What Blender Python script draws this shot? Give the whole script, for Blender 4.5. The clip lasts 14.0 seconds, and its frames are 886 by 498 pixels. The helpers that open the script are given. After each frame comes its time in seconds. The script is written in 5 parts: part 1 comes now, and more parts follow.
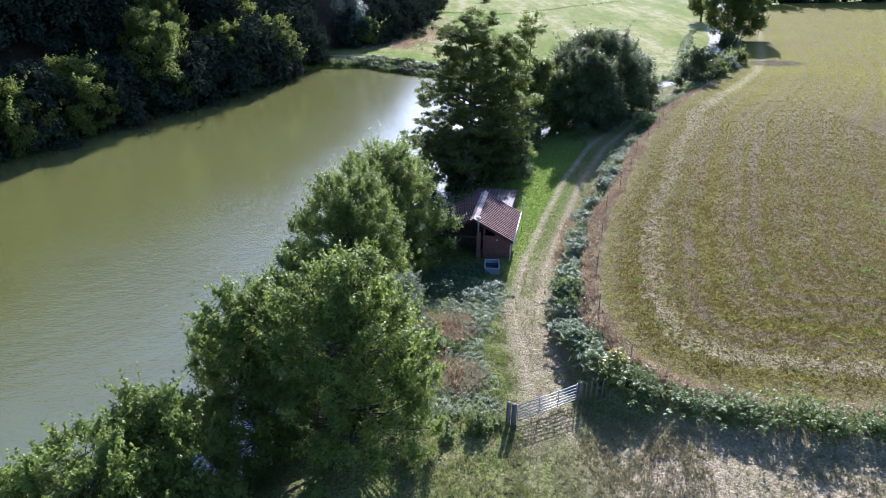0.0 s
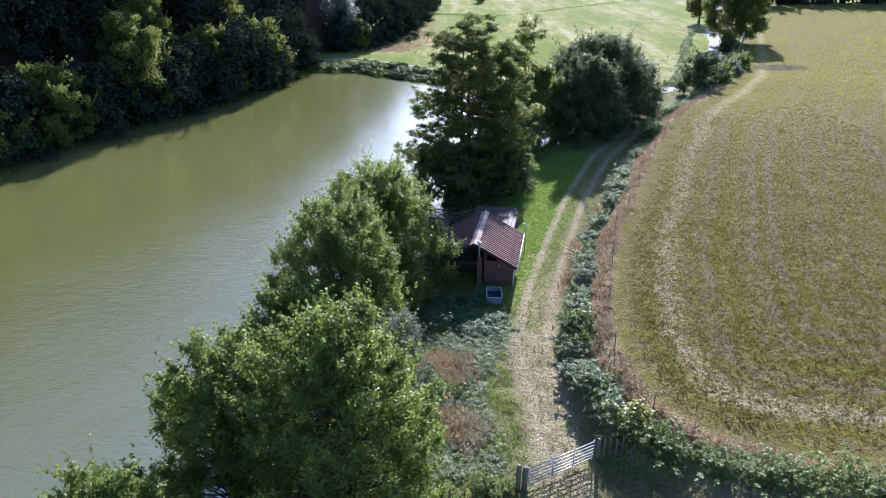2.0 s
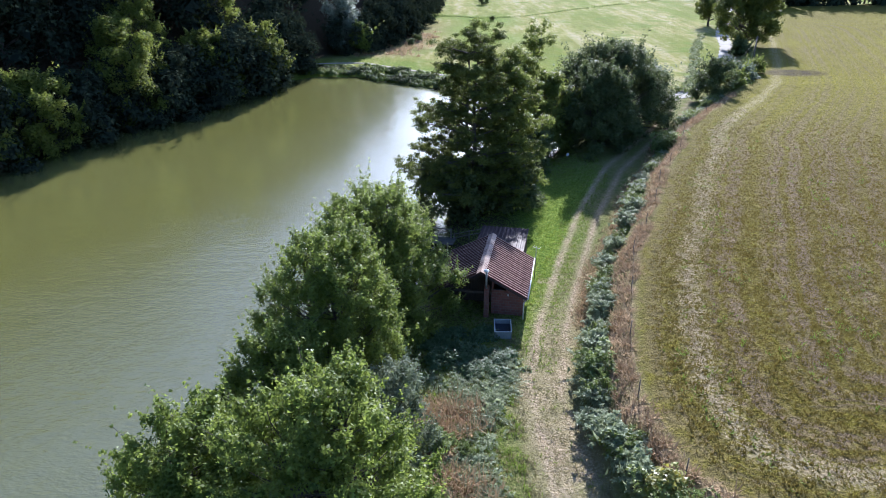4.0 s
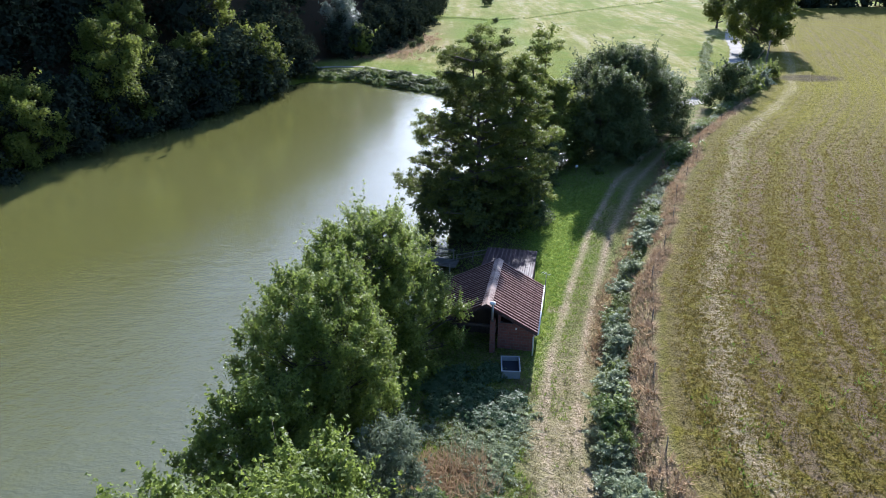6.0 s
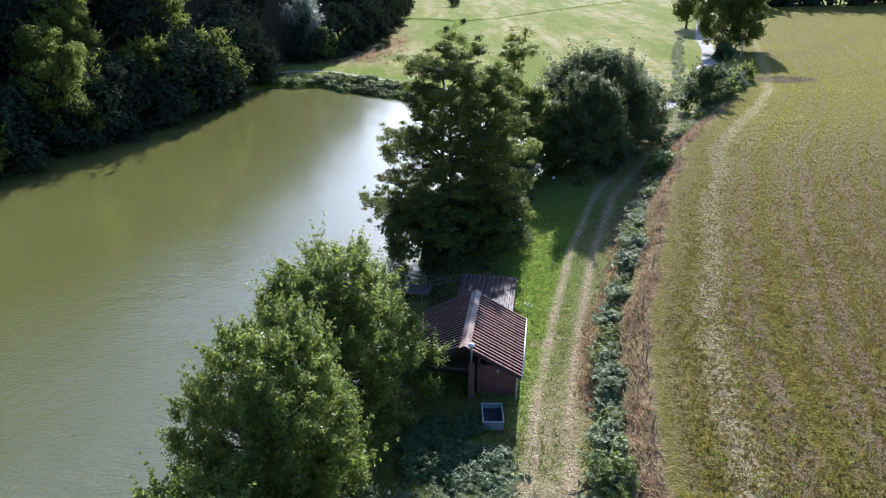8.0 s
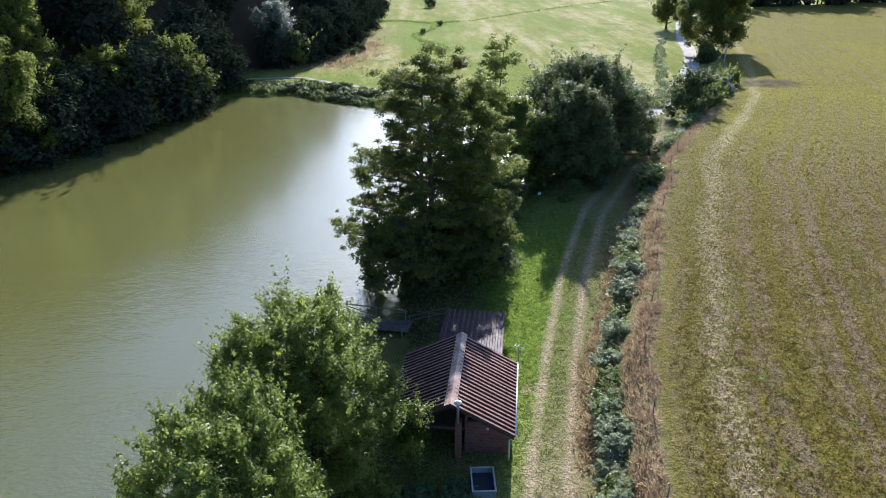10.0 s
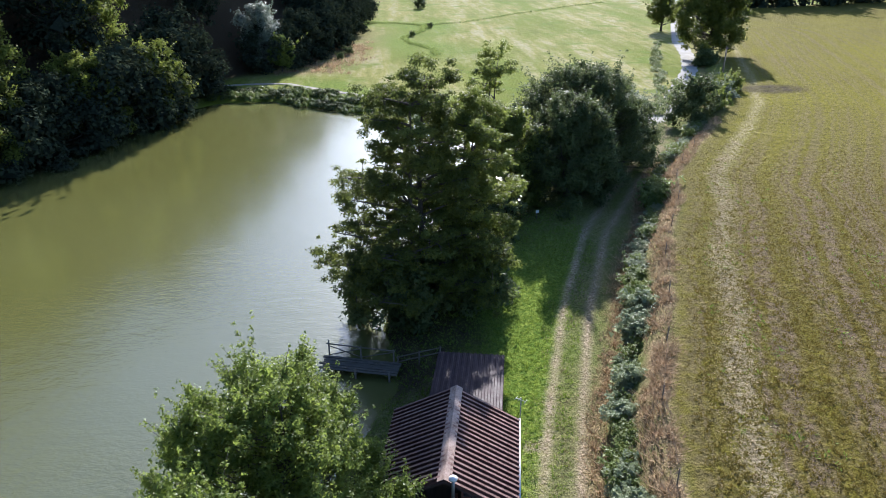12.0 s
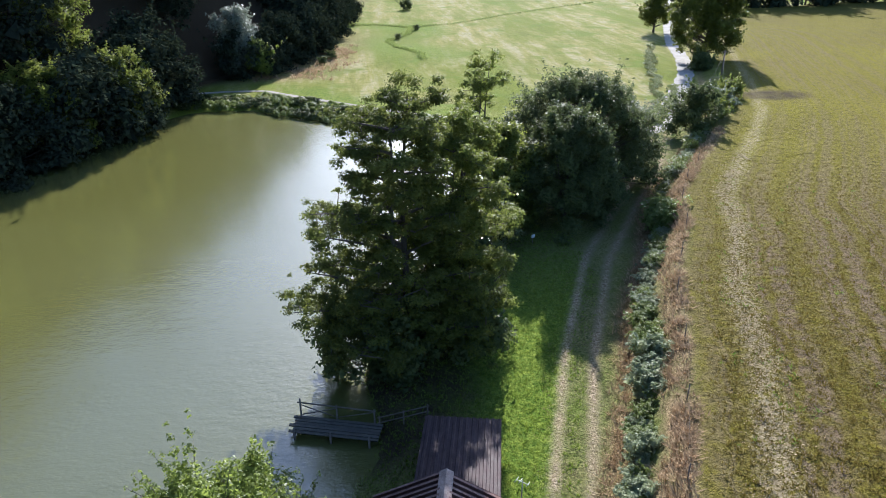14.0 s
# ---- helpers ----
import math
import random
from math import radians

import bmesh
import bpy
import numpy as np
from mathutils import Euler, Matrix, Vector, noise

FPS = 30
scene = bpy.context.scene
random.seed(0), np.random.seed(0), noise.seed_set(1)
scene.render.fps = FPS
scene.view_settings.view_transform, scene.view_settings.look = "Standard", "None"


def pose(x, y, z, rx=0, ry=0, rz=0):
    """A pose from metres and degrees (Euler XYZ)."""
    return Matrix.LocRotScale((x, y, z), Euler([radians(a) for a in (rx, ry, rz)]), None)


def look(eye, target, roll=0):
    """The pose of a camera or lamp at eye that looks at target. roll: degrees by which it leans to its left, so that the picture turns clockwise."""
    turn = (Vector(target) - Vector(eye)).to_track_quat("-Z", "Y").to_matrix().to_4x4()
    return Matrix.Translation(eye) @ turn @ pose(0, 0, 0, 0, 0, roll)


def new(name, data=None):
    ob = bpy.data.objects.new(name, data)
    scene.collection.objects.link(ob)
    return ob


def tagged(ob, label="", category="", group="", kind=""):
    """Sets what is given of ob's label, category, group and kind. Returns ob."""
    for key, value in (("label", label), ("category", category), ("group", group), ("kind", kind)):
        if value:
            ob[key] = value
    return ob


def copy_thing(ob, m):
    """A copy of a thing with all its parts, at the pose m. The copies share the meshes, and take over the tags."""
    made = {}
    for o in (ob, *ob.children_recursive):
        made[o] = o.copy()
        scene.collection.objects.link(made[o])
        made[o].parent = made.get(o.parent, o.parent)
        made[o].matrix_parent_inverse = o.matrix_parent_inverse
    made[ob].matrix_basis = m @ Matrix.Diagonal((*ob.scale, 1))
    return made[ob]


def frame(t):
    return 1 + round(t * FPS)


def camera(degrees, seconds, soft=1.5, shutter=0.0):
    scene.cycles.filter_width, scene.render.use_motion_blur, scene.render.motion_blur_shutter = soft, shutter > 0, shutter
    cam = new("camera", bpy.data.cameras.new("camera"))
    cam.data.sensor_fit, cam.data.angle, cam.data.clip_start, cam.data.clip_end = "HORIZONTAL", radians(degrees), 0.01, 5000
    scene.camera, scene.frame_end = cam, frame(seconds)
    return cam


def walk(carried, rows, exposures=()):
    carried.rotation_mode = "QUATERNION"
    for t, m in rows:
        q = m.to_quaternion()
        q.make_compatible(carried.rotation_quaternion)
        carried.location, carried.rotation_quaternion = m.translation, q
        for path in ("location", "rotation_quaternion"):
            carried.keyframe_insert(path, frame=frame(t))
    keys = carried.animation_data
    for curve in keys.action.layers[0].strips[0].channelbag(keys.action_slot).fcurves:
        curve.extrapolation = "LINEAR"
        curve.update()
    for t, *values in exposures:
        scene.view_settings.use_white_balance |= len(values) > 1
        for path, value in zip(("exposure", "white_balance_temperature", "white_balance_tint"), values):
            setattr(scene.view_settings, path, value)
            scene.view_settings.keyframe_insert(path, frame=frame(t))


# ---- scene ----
cam = camera(65.1, 14.0, soft=0.9)
METRES, EYE, TILT, LEAN, TURN = 34.0, 24.1, -25.0, 0.0, 0.0
ROWS = [
    (0.0, 0.0, 0.0, 0.0, -0.0, 0.0, -0.0),
    (0.5, -0.0036, 0.0306, 0.0147, -0.4, -0.01, 0.19),
    (1.0, -0.0063, 0.0611, 0.0283, -0.64, -0.02, 0.27),
    (1.5, -0.0086, 0.091, 0.0431, -0.62, -0.03, 0.24),
    (2.0, -0.0103, 0.1211, 0.0576, -0.58, -0.02, 0.22),
    (2.5, -0.0112, 0.1515, 0.0721, -0.52, -0.01, 0.19),
    (3.0, -0.0121, 0.1812, 0.0869, -0.48, -0.02, 0.17),
    (5.5, -0.0114, 0.3285, 0.1512, -0.22, 0.01, -0.0),
    (6.0, -0.0112, 0.3601, 0.1651, -0.21, 0.01, -0.02),
    (6.5, -0.0109, 0.3926, 0.1793, -0.57, -0.0, 0.16),
    (7.0, -0.0104, 0.4249, 0.1935, -1.11, -0.01, 0.42),
    (7.5, -0.0098, 0.457, 0.2083, -1.83, -0.04, 0.77),
    (8.0, -0.0099, 0.4888, 0.2236, -2.57, -0.08, 1.11),
    (10.5, -0.0024, 0.6477, 0.3024, -4.61, -0.18, 2.1),
    (11.0, 0.0002, 0.68, 0.3174, -4.93, -0.19, 2.24),
    (11.5, 0.0029, 0.7137, 0.3326, -5.05, -0.21, 2.28),
    (12.0, 0.0071, 0.7495, 0.3479, -5.01, -0.22, 2.27),
    (12.5, 0.0122, 0.7873, 0.3641, -5.05, -0.22, 2.28),
    (13.0, 0.0174, 0.8259, 0.3813, -5.37, -0.25, 2.43),
    (13.5, 0.0228, 0.8657, 0.3994, -5.8, -0.28, 2.66),
    (14.0, 0.0277, 0.9052, 0.419, -5.92, -0.32, 2.73),
]
walk(cam, [(t, pose(0, 0, EYE, TILT, LEAN, TURN) @ pose(METRES * x, METRES * y, METRES * z, 90 + pitch, roll, yaw)) for t, x, y, z, yaw, pitch, roll in ROWS],
     [(0.0, 1.47, 5380, 20.0), (5.0, 1.34, 5600, 15.5), (14.0, 1.27, 5900, 13.5)])

# ---- light ----
SUN_AZ, SUN_EL = 13.5, 24.5            # degrees right of +y, degrees above the horizon
world = bpy.data.worlds.new("sky")
scene.world = world
world.use_nodes = True
wn = world.node_tree
sky = wn.nodes.new("ShaderNodeTexSky")
sky.sky_type = "NISHITA"
sky.sun_disc = False
sky.sun_elevation, sky.sun_rotation = radians(SUN_EL), radians(SUN_AZ)
sky.air_density, sky.dust_density, sky.ozone_density = 1.0, 1.6, 5.0
wn.links.new(sky.outputs[0], wn.nodes["Background"].inputs[0])
wn.nodes["Background"].inputs[1].default_value = 0.10
sun_data = bpy.data.lights.new("sun", "SUN")
sun_data.energy, sun_data.angle, sun_data.color = 5.0, radians(0.6), (1.0, 0.95, 0.88)
sun = new("sun", sun_data)
sun_way = Vector((math.sin(radians(SUN_AZ)) * math.cos(radians(SUN_EL)), math.cos(radians(SUN_AZ)) * math.cos(radians(SUN_EL)), math.sin(radians(SUN_EL))))
sun.matrix_world = look(sun_way * 100, (0, 0, 0))

# ---- material tools ----


def mat(name):
    m = bpy.data.materials.new(name)
    m.use_nodes = True
    return m, m.node_tree, m.node_tree.nodes["Principled BSDF"]


def node(nt, kind, ins=None, **props):
    n = nt.nodes.new(kind)
    for k, v in props.items():
        setattr(n, k, v)
    for k, v in (ins or {}).items():
        if isinstance(v, bpy.types.NodeSocket):
            nt.links.new(v, n.inputs[k])
        else:
            n.inputs[k].default_value = v
    return n


def col(c):
    return (c[0], c[1], c[2], 1.0)


def mixc(nt, fac, a, b):
    n = nt.nodes.new("ShaderNodeMix")
    n.data_type = "RGBA"
    for i, v in ((0, fac), (6, a), (7, b)):
        if isinstance(v, bpy.types.NodeSocket):
            nt.links.new(v, n.inputs[i])
        else:
            n.inputs[i].default_value = v if i == 0 else col(v)
    return n.outputs[2]


def calc(nt, op, a, b=0.0, c=0.0, clamp=False):
    n = nt.nodes.new("ShaderNodeMath")
    n.operation, n.use_clamp = op, clamp
    for i, v in enumerate((a, b, c)):
        if isinstance(v, bpy.types.NodeSocket):
            nt.links.new(v, n.inputs[i])
        else:
            n.inputs[i].default_value = v
    return n.outputs[0]


def span(nt, v, lo, hi, a=0.0, b=1.0):
    n = node(nt, "ShaderNodeMapRange", {0: v, 1: lo, 2: hi, 3: a, 4: b})
    return n.outputs[0]


def grain(nt, scale, detail=4.0, rough=0.6, stretch=None, where=None):
    if where is None:
        where = node(nt, "ShaderNodeNewGeometry").outputs["Position"]
    if stretch:
        where = node(nt, "ShaderNodeVectorMath", {0: where, 1: stretch}, operation="MULTIPLY").outputs[0]
    return node(nt, "ShaderNodeTexNoise", {"Vector": where, "Scale": scale, "Detail": detail, "Roughness": rough}).outputs["Fac"]


def attr(nt, name):
    return node(nt, "ShaderNodeAttribute", attribute_name=name).outputs["Fac"]


def bump(nt, bs, height, strength=0.4, distance=0.05):
    nt.links.new(node(nt, "ShaderNodeBump", {"Strength": strength, "Distance": distance, "Height": height}).outputs[0], bs.inputs["Normal"])


def plain(name, c, rough=0.7, metal=0.0, vary=0.25, scale=3.0, c2=None, bumps=0.2, stretch=None, gloss=0.2):
    """A surface with two scales of variation, in the thing's own space."""
    m, nt, bs = mat(name)
    where = node(nt, "ShaderNodeTexCoord").outputs["Object"]
    big = grain(nt, scale, 5, 0.65, stretch, where)
    fine = grain(nt, scale * 11, 3, 0.6, stretch, where)
    f = calc(nt, "MULTIPLY_ADD", fine, 0.45, calc(nt, "MULTIPLY", big, 0.55))
    rnd = node(nt, "ShaderNodeObjectInfo").outputs["Random"]
    dark = tuple(v * (1 - vary * 1.6) for v in c)
    lite = c2 or tuple(min(1, v * (1 + vary)) for v in c)
    base = mixc(nt, span(nt, f, 0.35, 0.65), dark, lite)
    base = mixc(nt, calc(nt, "MULTIPLY", rnd, 0.3), base, tuple(v * 0.6 for v in c))
    nt.links.new(base, bs.inputs["Base Color"])
    bs.inputs["Metallic"].default_value = metal
    bs.inputs["Specular IOR Level"].default_value = 0.5 if metal else gloss
    nt.links.new(span(nt, big, 0.3, 0.7, max(0.05, rough - 0.12), min(1, rough + 0.12)), bs.inputs["Roughness"])
    bump(nt, bs, f, bumps, 0.02)
    return m


def leaf_mat(name, dark, lite, trans=0.35, rough=0.42, gloss=0.5, warm=None):
    """Leaves: tint runs from shaded to young leaves; thin, so that light comes through."""
    m, nt, bs = mat(name)
    t = attr(nt, "tint")
    c = mixc(nt, t, dark, lite)
    if warm:
        c = mixc(nt, span(nt, t, 0.86, 0.95), c, warm)
    nt.links.new(c, bs.inputs["Base Color"])
    bs.inputs["Roughness"].default_value = rough
    bs.inputs["Specular IOR Level"].default_value = gloss
    tr = node(nt, "ShaderNodeBsdfTranslucent", {"Color": mixc(nt, 0.5, c, tuple(min(1.0, v * 1.7) for v in lite))})
    mix = node(nt, "ShaderNodeMixShader", {0: trans, 1: bs.outputs[0], 2: tr.outputs[0]})
    nt.links.new(mix.outputs[0], nt.nodes["Material Output"].inputs["Surface"])
    return m


M_ALDER = leaf_mat("alder_leaves", (0.056, 0.088, 0.022), (0.236, 0.292, 0.058), 0.5, 0.45, 0.2)
M_ASH = leaf_mat("ash_leaves", (0.060, 0.080, 0.022), (0.215, 0.250, 0.048), 0.45, 0.55, 0.08)
M_TALL = leaf_mat("tall_alder_leaves", (0.036, 0.051, 0.018), (0.162, 0.188, 0.042), 0.42, 0.55, 0.08)
# Lighter copy of the tall alder's leaves, sunlit brightness put into the colour.
M_SUNLIT = leaf_mat("sunlit_alder_leaves", (0.055, 0.078, 0.021), (0.205, 0.240, 0.050), 0.47, 0.5, 0.12)
M_WILLOW = leaf_mat("willow_leaves", (0.075, 0.100, 0.050), (0.20, 0.235, 0.145), 0.35, 0.5, 0.12)
M_DARKBUSH = leaf_mat("dark_bush_leaves", (0.044, 0.063, 0.026), (0.135, 0.165, 0.060), 0.34, 0.55, 0.08)
# Near-black bluish leaves: the wood's shade and haze are put into the colour.
M_SHADEDOAK = leaf_mat("shaded_oak_leaves", (0.026, 0.034, 0.025), (0.050, 0.064, 0.034), 0.08, 0.85, 0.0)
M_PALE = leaf_mat("pale_tree_leaves", (0.10, 0.13, 0.09), (0.26, 0.29, 0.22), 0.3, 0.45, 0.4)
M_WALNUT = leaf_mat("walnut_leaves", (0.055, 0.072, 0.018), (0.160, 0.182, 0.036), 0.4, 0.5, 0.1)
M_BRAMBLE = leaf_mat("bramble_leaves", (0.080, 0.120, 0.028), (0.235, 0.285, 0.090), 0.42, 0.5, 0.18)
M_SILVER = leaf_mat("silvery_bramble_leaves", (0.12, 0.155, 0.072), (0.36, 0.40, 0.245), 0.42, 0.5, 0.14)
M_FERN = leaf_mat("green_ferns", (0.10, 0.14, 0.030), (0.23, 0.27, 0.07), 0.38, 0.5, 0.25)
M_PALEBR = leaf_mat("pale_bramble_leaves", (0.115, 0.150, 0.065), (0.36, 0.40, 0.245), 0.42, 0.5, 0.15)
M_NETTLE = leaf_mat("nettle_leaves", (0.055, 0.095, 0.040), (0.13, 0.19, 0.085), 0.35, 0.5, 0.2)
M_YELLOW = leaf_mat("yellowing_leaves", (0.17, 0.17, 0.03), (0.30, 0.28, 0.06), 0.35, 0.45, 0.4)
M_GRASS = leaf_mat("lush_grass", (0.11, 0.17, 0.02), (0.22, 0.295, 0.045), 0.4, 0.5, 0.3)
M_DRYGRASS = leaf_mat("dry_grass", (0.13, 0.125, 0.045), (0.30, 0.26, 0.13), 0.35, 0.6, 0.3)
M_FIELDGRASS = leaf_mat("field_grass", (0.088, 0.068, 0.013), (0.190, 0.145, 0.036), 0.42, 0.7, 0.05)
M_BRACKEN = leaf_mat("dead_bracken", (0.15, 0.090, 0.050), (0.50, 0.365, 0.215), 0.3, 0.7, 0.1)
M_STRAW = leaf_mat("pale_straw", (0.32, 0.24, 0.135), (0.58, 0.465, 0.30), 0.2, 0.7, 0.08)
M_BARK = plain("bark", (0.10, 0.085, 0.068), 0.9, 0, 0.35, 2.0, bumps=0.6, stretch=(1, 1, 0.25))
M_STEM = plain("bramble_stems", (0.12, 0.08, 0.06), 0.8)

# ---- plan: lines of the place ----
WATER = -1.0
LANE = [(4.6, 6), (5.2, 18), (5.5, 29.8), (5.8, 34), (5.6, 41), (7.0, 48), (10.0, 58.2), (13.5, 69), (18.8, 82), (25, 92.5), (31.5, 103), (38, 116)]
EDGE = [(70, 22.5), (40, 25), (21.6, 27.1), (16, 28), (12.2, 29.6), (9.9, 32.2), (9.2, 36.5), (9.7, 41.5), (12, 50), (13.5, 55.5), (18, 65.6), (20.6, 73), (25.8, 83), (28.8, 91), (35, 100), (42, 110), (49, 121), (57, 138), (68, 165), (80, 195)]
FIELD = EDGE + [(104, 238), (180, 262), (420, 330), (420, 0), (70, 22.5)]
LAKE = [(-18, -80), (-15, 5), (-12.5, 18), (-10, 28), (-8, 38), (-6.5, 46), (-4.2, 53), (-1.5, 58.5), (0.2, 62), (0.4, 65), (-0.6, 69), (1, 76), (6, 83), (12, 87.5), (15, 94), (17, 103), (18, 112), (12, 119), (0, 126.5), (-6, 130.2), (-16, 137), (-23.5, 136.5), (-30.6, 127), (-36.6, 113), (-43.6, 100), (-50.6, 86), (-59.6, 70), (-74.6, 45), (-94.6, 10), (-132.6, -80)]
FOREST = [(-150, -80), (-97, 10), (-77, 45), (-61, 71), (-52, 87), (-45, 101), (-38, 114), (-32, 128), (-29, 141), (-26, 153), (-17, 164), (-12, 182), (-8, 212), (-4, 260), (8, 340), (30, 460)]
PATH = [(-29, 146.3), (-21, 147.4), (-14.5, 146.6), (-6, 139.6), (1, 134.2), (10, 128), (19, 122), (30, 117), (38.5, 118.5)]
ROAD = [(30, 112), (38.5, 118.5), (46, 131), (52.5, 143), (58, 153), (64, 168), (69.5, 186), (77, 205), (87, 230), (104, 270), (135, 340)]
STREAM = [(-9, 230), (-4.7, 228.5), (6, 226), (14.3, 221), (12, 208), (7, 198), (8.5, 190), (12.6, 181), (13, 174)]
DITCH = [(14.3, 221), (24, 226), (38, 238), (56, 256), (80, 276)]
HUT_POSE = pose(2.38, 49.65, -0.18, 0, 0, -11.2)


def rails(p, line):
    """Distance of points p (n, 2) from a polyline, its sign (plus: on the right of the way) and the run along it."""
    line = np.array(line, float)
    best = np.full(len(p), 1e9)
    side = np.ones(len(p))
    run = np.zeros(len(p))
    done = 0.0
    for a, b in zip(line[:-1], line[1:]):
        d = b - a
        length = math.hypot(*d)
        t = np.clip(((p - a) @ d) / length ** 2, 0, 1)
        off = p - (a + t[:, None] * d)
        dist = np.hypot(off[:, 0], off[:, 1])
        cross = d[1] * (p[:, 0] - a[0]) - d[0] * (p[:, 1] - a[1])
        near = dist < best
        best = np.where(near, dist, best)
        side = np.where(near, np.sign(cross + 1e-12), side)
        run = np.where(near, done + t * length, run)
        done += length
    return best, side, run


def within(p, ring):
    ring = np.array(ring, float)
    inside = np.zeros(len(p), bool)
    for a, b in zip(ring, np.roll(ring, -1, 0)):
        cut = (a[1] > p[:, 1]) != (b[1] > p[:, 1])
        x = (b[0] - a[0]) * (p[:, 1] - a[1]) / (b[1] - a[1] + 1e-12) + a[0]
        inside ^= cut & (p[:, 0] < x)
    return inside


def ease(v, lo, hi):
    t = np.clip((v - lo) / (hi - lo), 0, 1)
    return t * t * (3 - 2 * t)


def lumps(p, size, seed):
    """Smooth value noise, 0 to 1."""
    q = p / size
    i = np.floor(q).astype(np.int64)
    f = q - i
    f = f * f * (3 - 2 * f)

    def rnd(a, b):
        h = (a * 374761393 + b * 668265263 + seed * 974711) & 0x7FFFFFFF
        h = ((h ^ (h >> 13)) * 1274126177) & 0x7FFFFFFF
        return ((h ^ (h >> 16)) & 0xFFFF) / 65535.0
    a, b = i[:, 0], i[:, 1]
    top = rnd(a, b) * (1 - f[:, 0]) + rnd(a + 1, b) * f[:, 0]
    low = rnd(a, b + 1) * (1 - f[:, 0]) + rnd(a + 1, b + 1) * f[:, 0]
    return top * (1 - f[:, 1]) + low * f[:, 1]


def plan(p):
    """Signed distances: into the field, out of the lake, into the forest, from the lane's middle."""
    fe = rails(p, EDGE)[0] * np.where(within(p, FIELD), 1, -1)
    la = rails(p, LAKE + LAKE[:1])[0] * np.where(within(p, LAKE), -1, 1)
    d, s, _ = rails(p, FOREST)
    fo = -d * s
    ld, ls, lr = rails(p, LANE)
    return fe, la, fo, ld * ls, lr


def height(p, known=None):
    p = np.asarray(p, float).reshape(-1, 2)
    fe, la, fo, lo, lr = known or plan(p)
    y = p[:, 1]
    z = np.interp(y, [-80, 0, 20, 30, 37, 45, 55, 65, 90, 113, 140, 200, 300, 600], [1.6, 1.4, 1.1, 0.62, 0.42, 0.12, -0.2, -0.36, -0.3, -0.15, -0.3, -0.5, -0.6, 3.0])
    z = z + 0.06 * (lumps(p, 2.3, 1) - 0.5) + 0.3 * (lumps(p, 14, 2) - 0.5) * ease(np.abs(lo), 3, 12)
    z = z + 0.9 * ease(p[:, 0], 7.5, 12) * ease(y, 31, 26.5) * ease(y, -10, 10)
    field = np.interp(y, [0, 20, 60, 100, 130, 160, 220, 300], [2.4, 2.35, 2.2, 2.0, 1.35, 0.7, 0.1, 0.5]) + 0.012 * np.clip(fe, 0, 60)
    field = field + 0.12 * (lumps(p, 5, 3) - 0.5)
    k = ease(fe, -2.4, 0.5)
    z = z * (1 - k) + field * k
    hill = np.clip(fo, 0, None)
    z = z + np.where(hill > 0, 1.0 * hill * ease(hill, 0, 6) + 1.5 * (lumps(p, 9, 4) - 0.5) * ease(hill, 2, 10), 0)
    z = np.minimum(z, 52)
    shore = ease(la, 0, 4.0)
    rise = WATER - 0.05 + (z - WATER + 0.05) * shore
    bed = WATER - 0.05 - np.clip(-la * 0.35, 0, 2.0)
    return np.where(la > 0, rise, bed)


def ground_at(x, y):
    return float(height(np.array([[x, y]]))[0])


# ---- ground ----


def steps(spans):
    out = []
    for a, b, s in spans:
        n = max(1, round((b - a) / s))
        out += [a + (b - a) * i / n for i in range(n)]
    return np.array(out + [spans[-1][1]])


gx = steps([(-420, -120, 30), (-120, -60, 8), (-60, -16, 2), (-16, -4, 0.8), (-4, 16, 0.33), (16, 34, 0.5), (34, 75, 1.0), (75, 160, 4), (160, 420, 26)])
gy = steps([(-200, -20, 20), (-20, 14, 3), (14, 70, 0.4), (70, 110, 0.6), (110, 165, 1.2), (165, 280, 4), (280, 700, 35)])
GX, GY = np.meshgrid(gx, gy)
gp = np.stack([GX.ravel(), GY.ravel()], 1)
known = plan(gp)
fe, la, fo, lo, lr = known
gz = height(gp, known)
nx, ny = len(gx), len(gy)
gm = bpy.data.meshes.new("ground")
ia = (np.arange(ny - 1)[:, None] * nx + np.arange(nx - 1)[None]).ravel()
quads = np.stack([ia, ia + 1, ia + nx + 1, ia + nx], 1)


def fill_mesh(me, verts, faces):
    k = faces.shape[1]
    me.vertices.add(len(verts))
    me.vertices.foreach_set("co", np.ascontiguousarray(verts, dtype=np.float32).ravel())
    me.loops.add(faces.size)
    me.loops.foreach_set("vertex_index", np.ascontiguousarray(faces, dtype=np.int32).ravel())
    me.polygons.add(len(faces))
    me.polygons.foreach_set("loop_start", np.arange(0, faces.size, k, dtype=np.int32))
    me.polygons.foreach_set("loop_total", np.full(len(faces), k, dtype=np.int32))
    me.update(calc_edges=True)
    return me


fill_mesh(gm, np.column_stack([gp, gz]), quads)
gm.polygons.foreach_set("use_smooth", np.ones(len(quads), bool))


def put_attr(me, name, values, domain="POINT"):
    a = me.attributes.new(name, "FLOAT", domain)
    a.data.foreach_set("value", np.ascontiguousarray(values, dtype=np.float32))


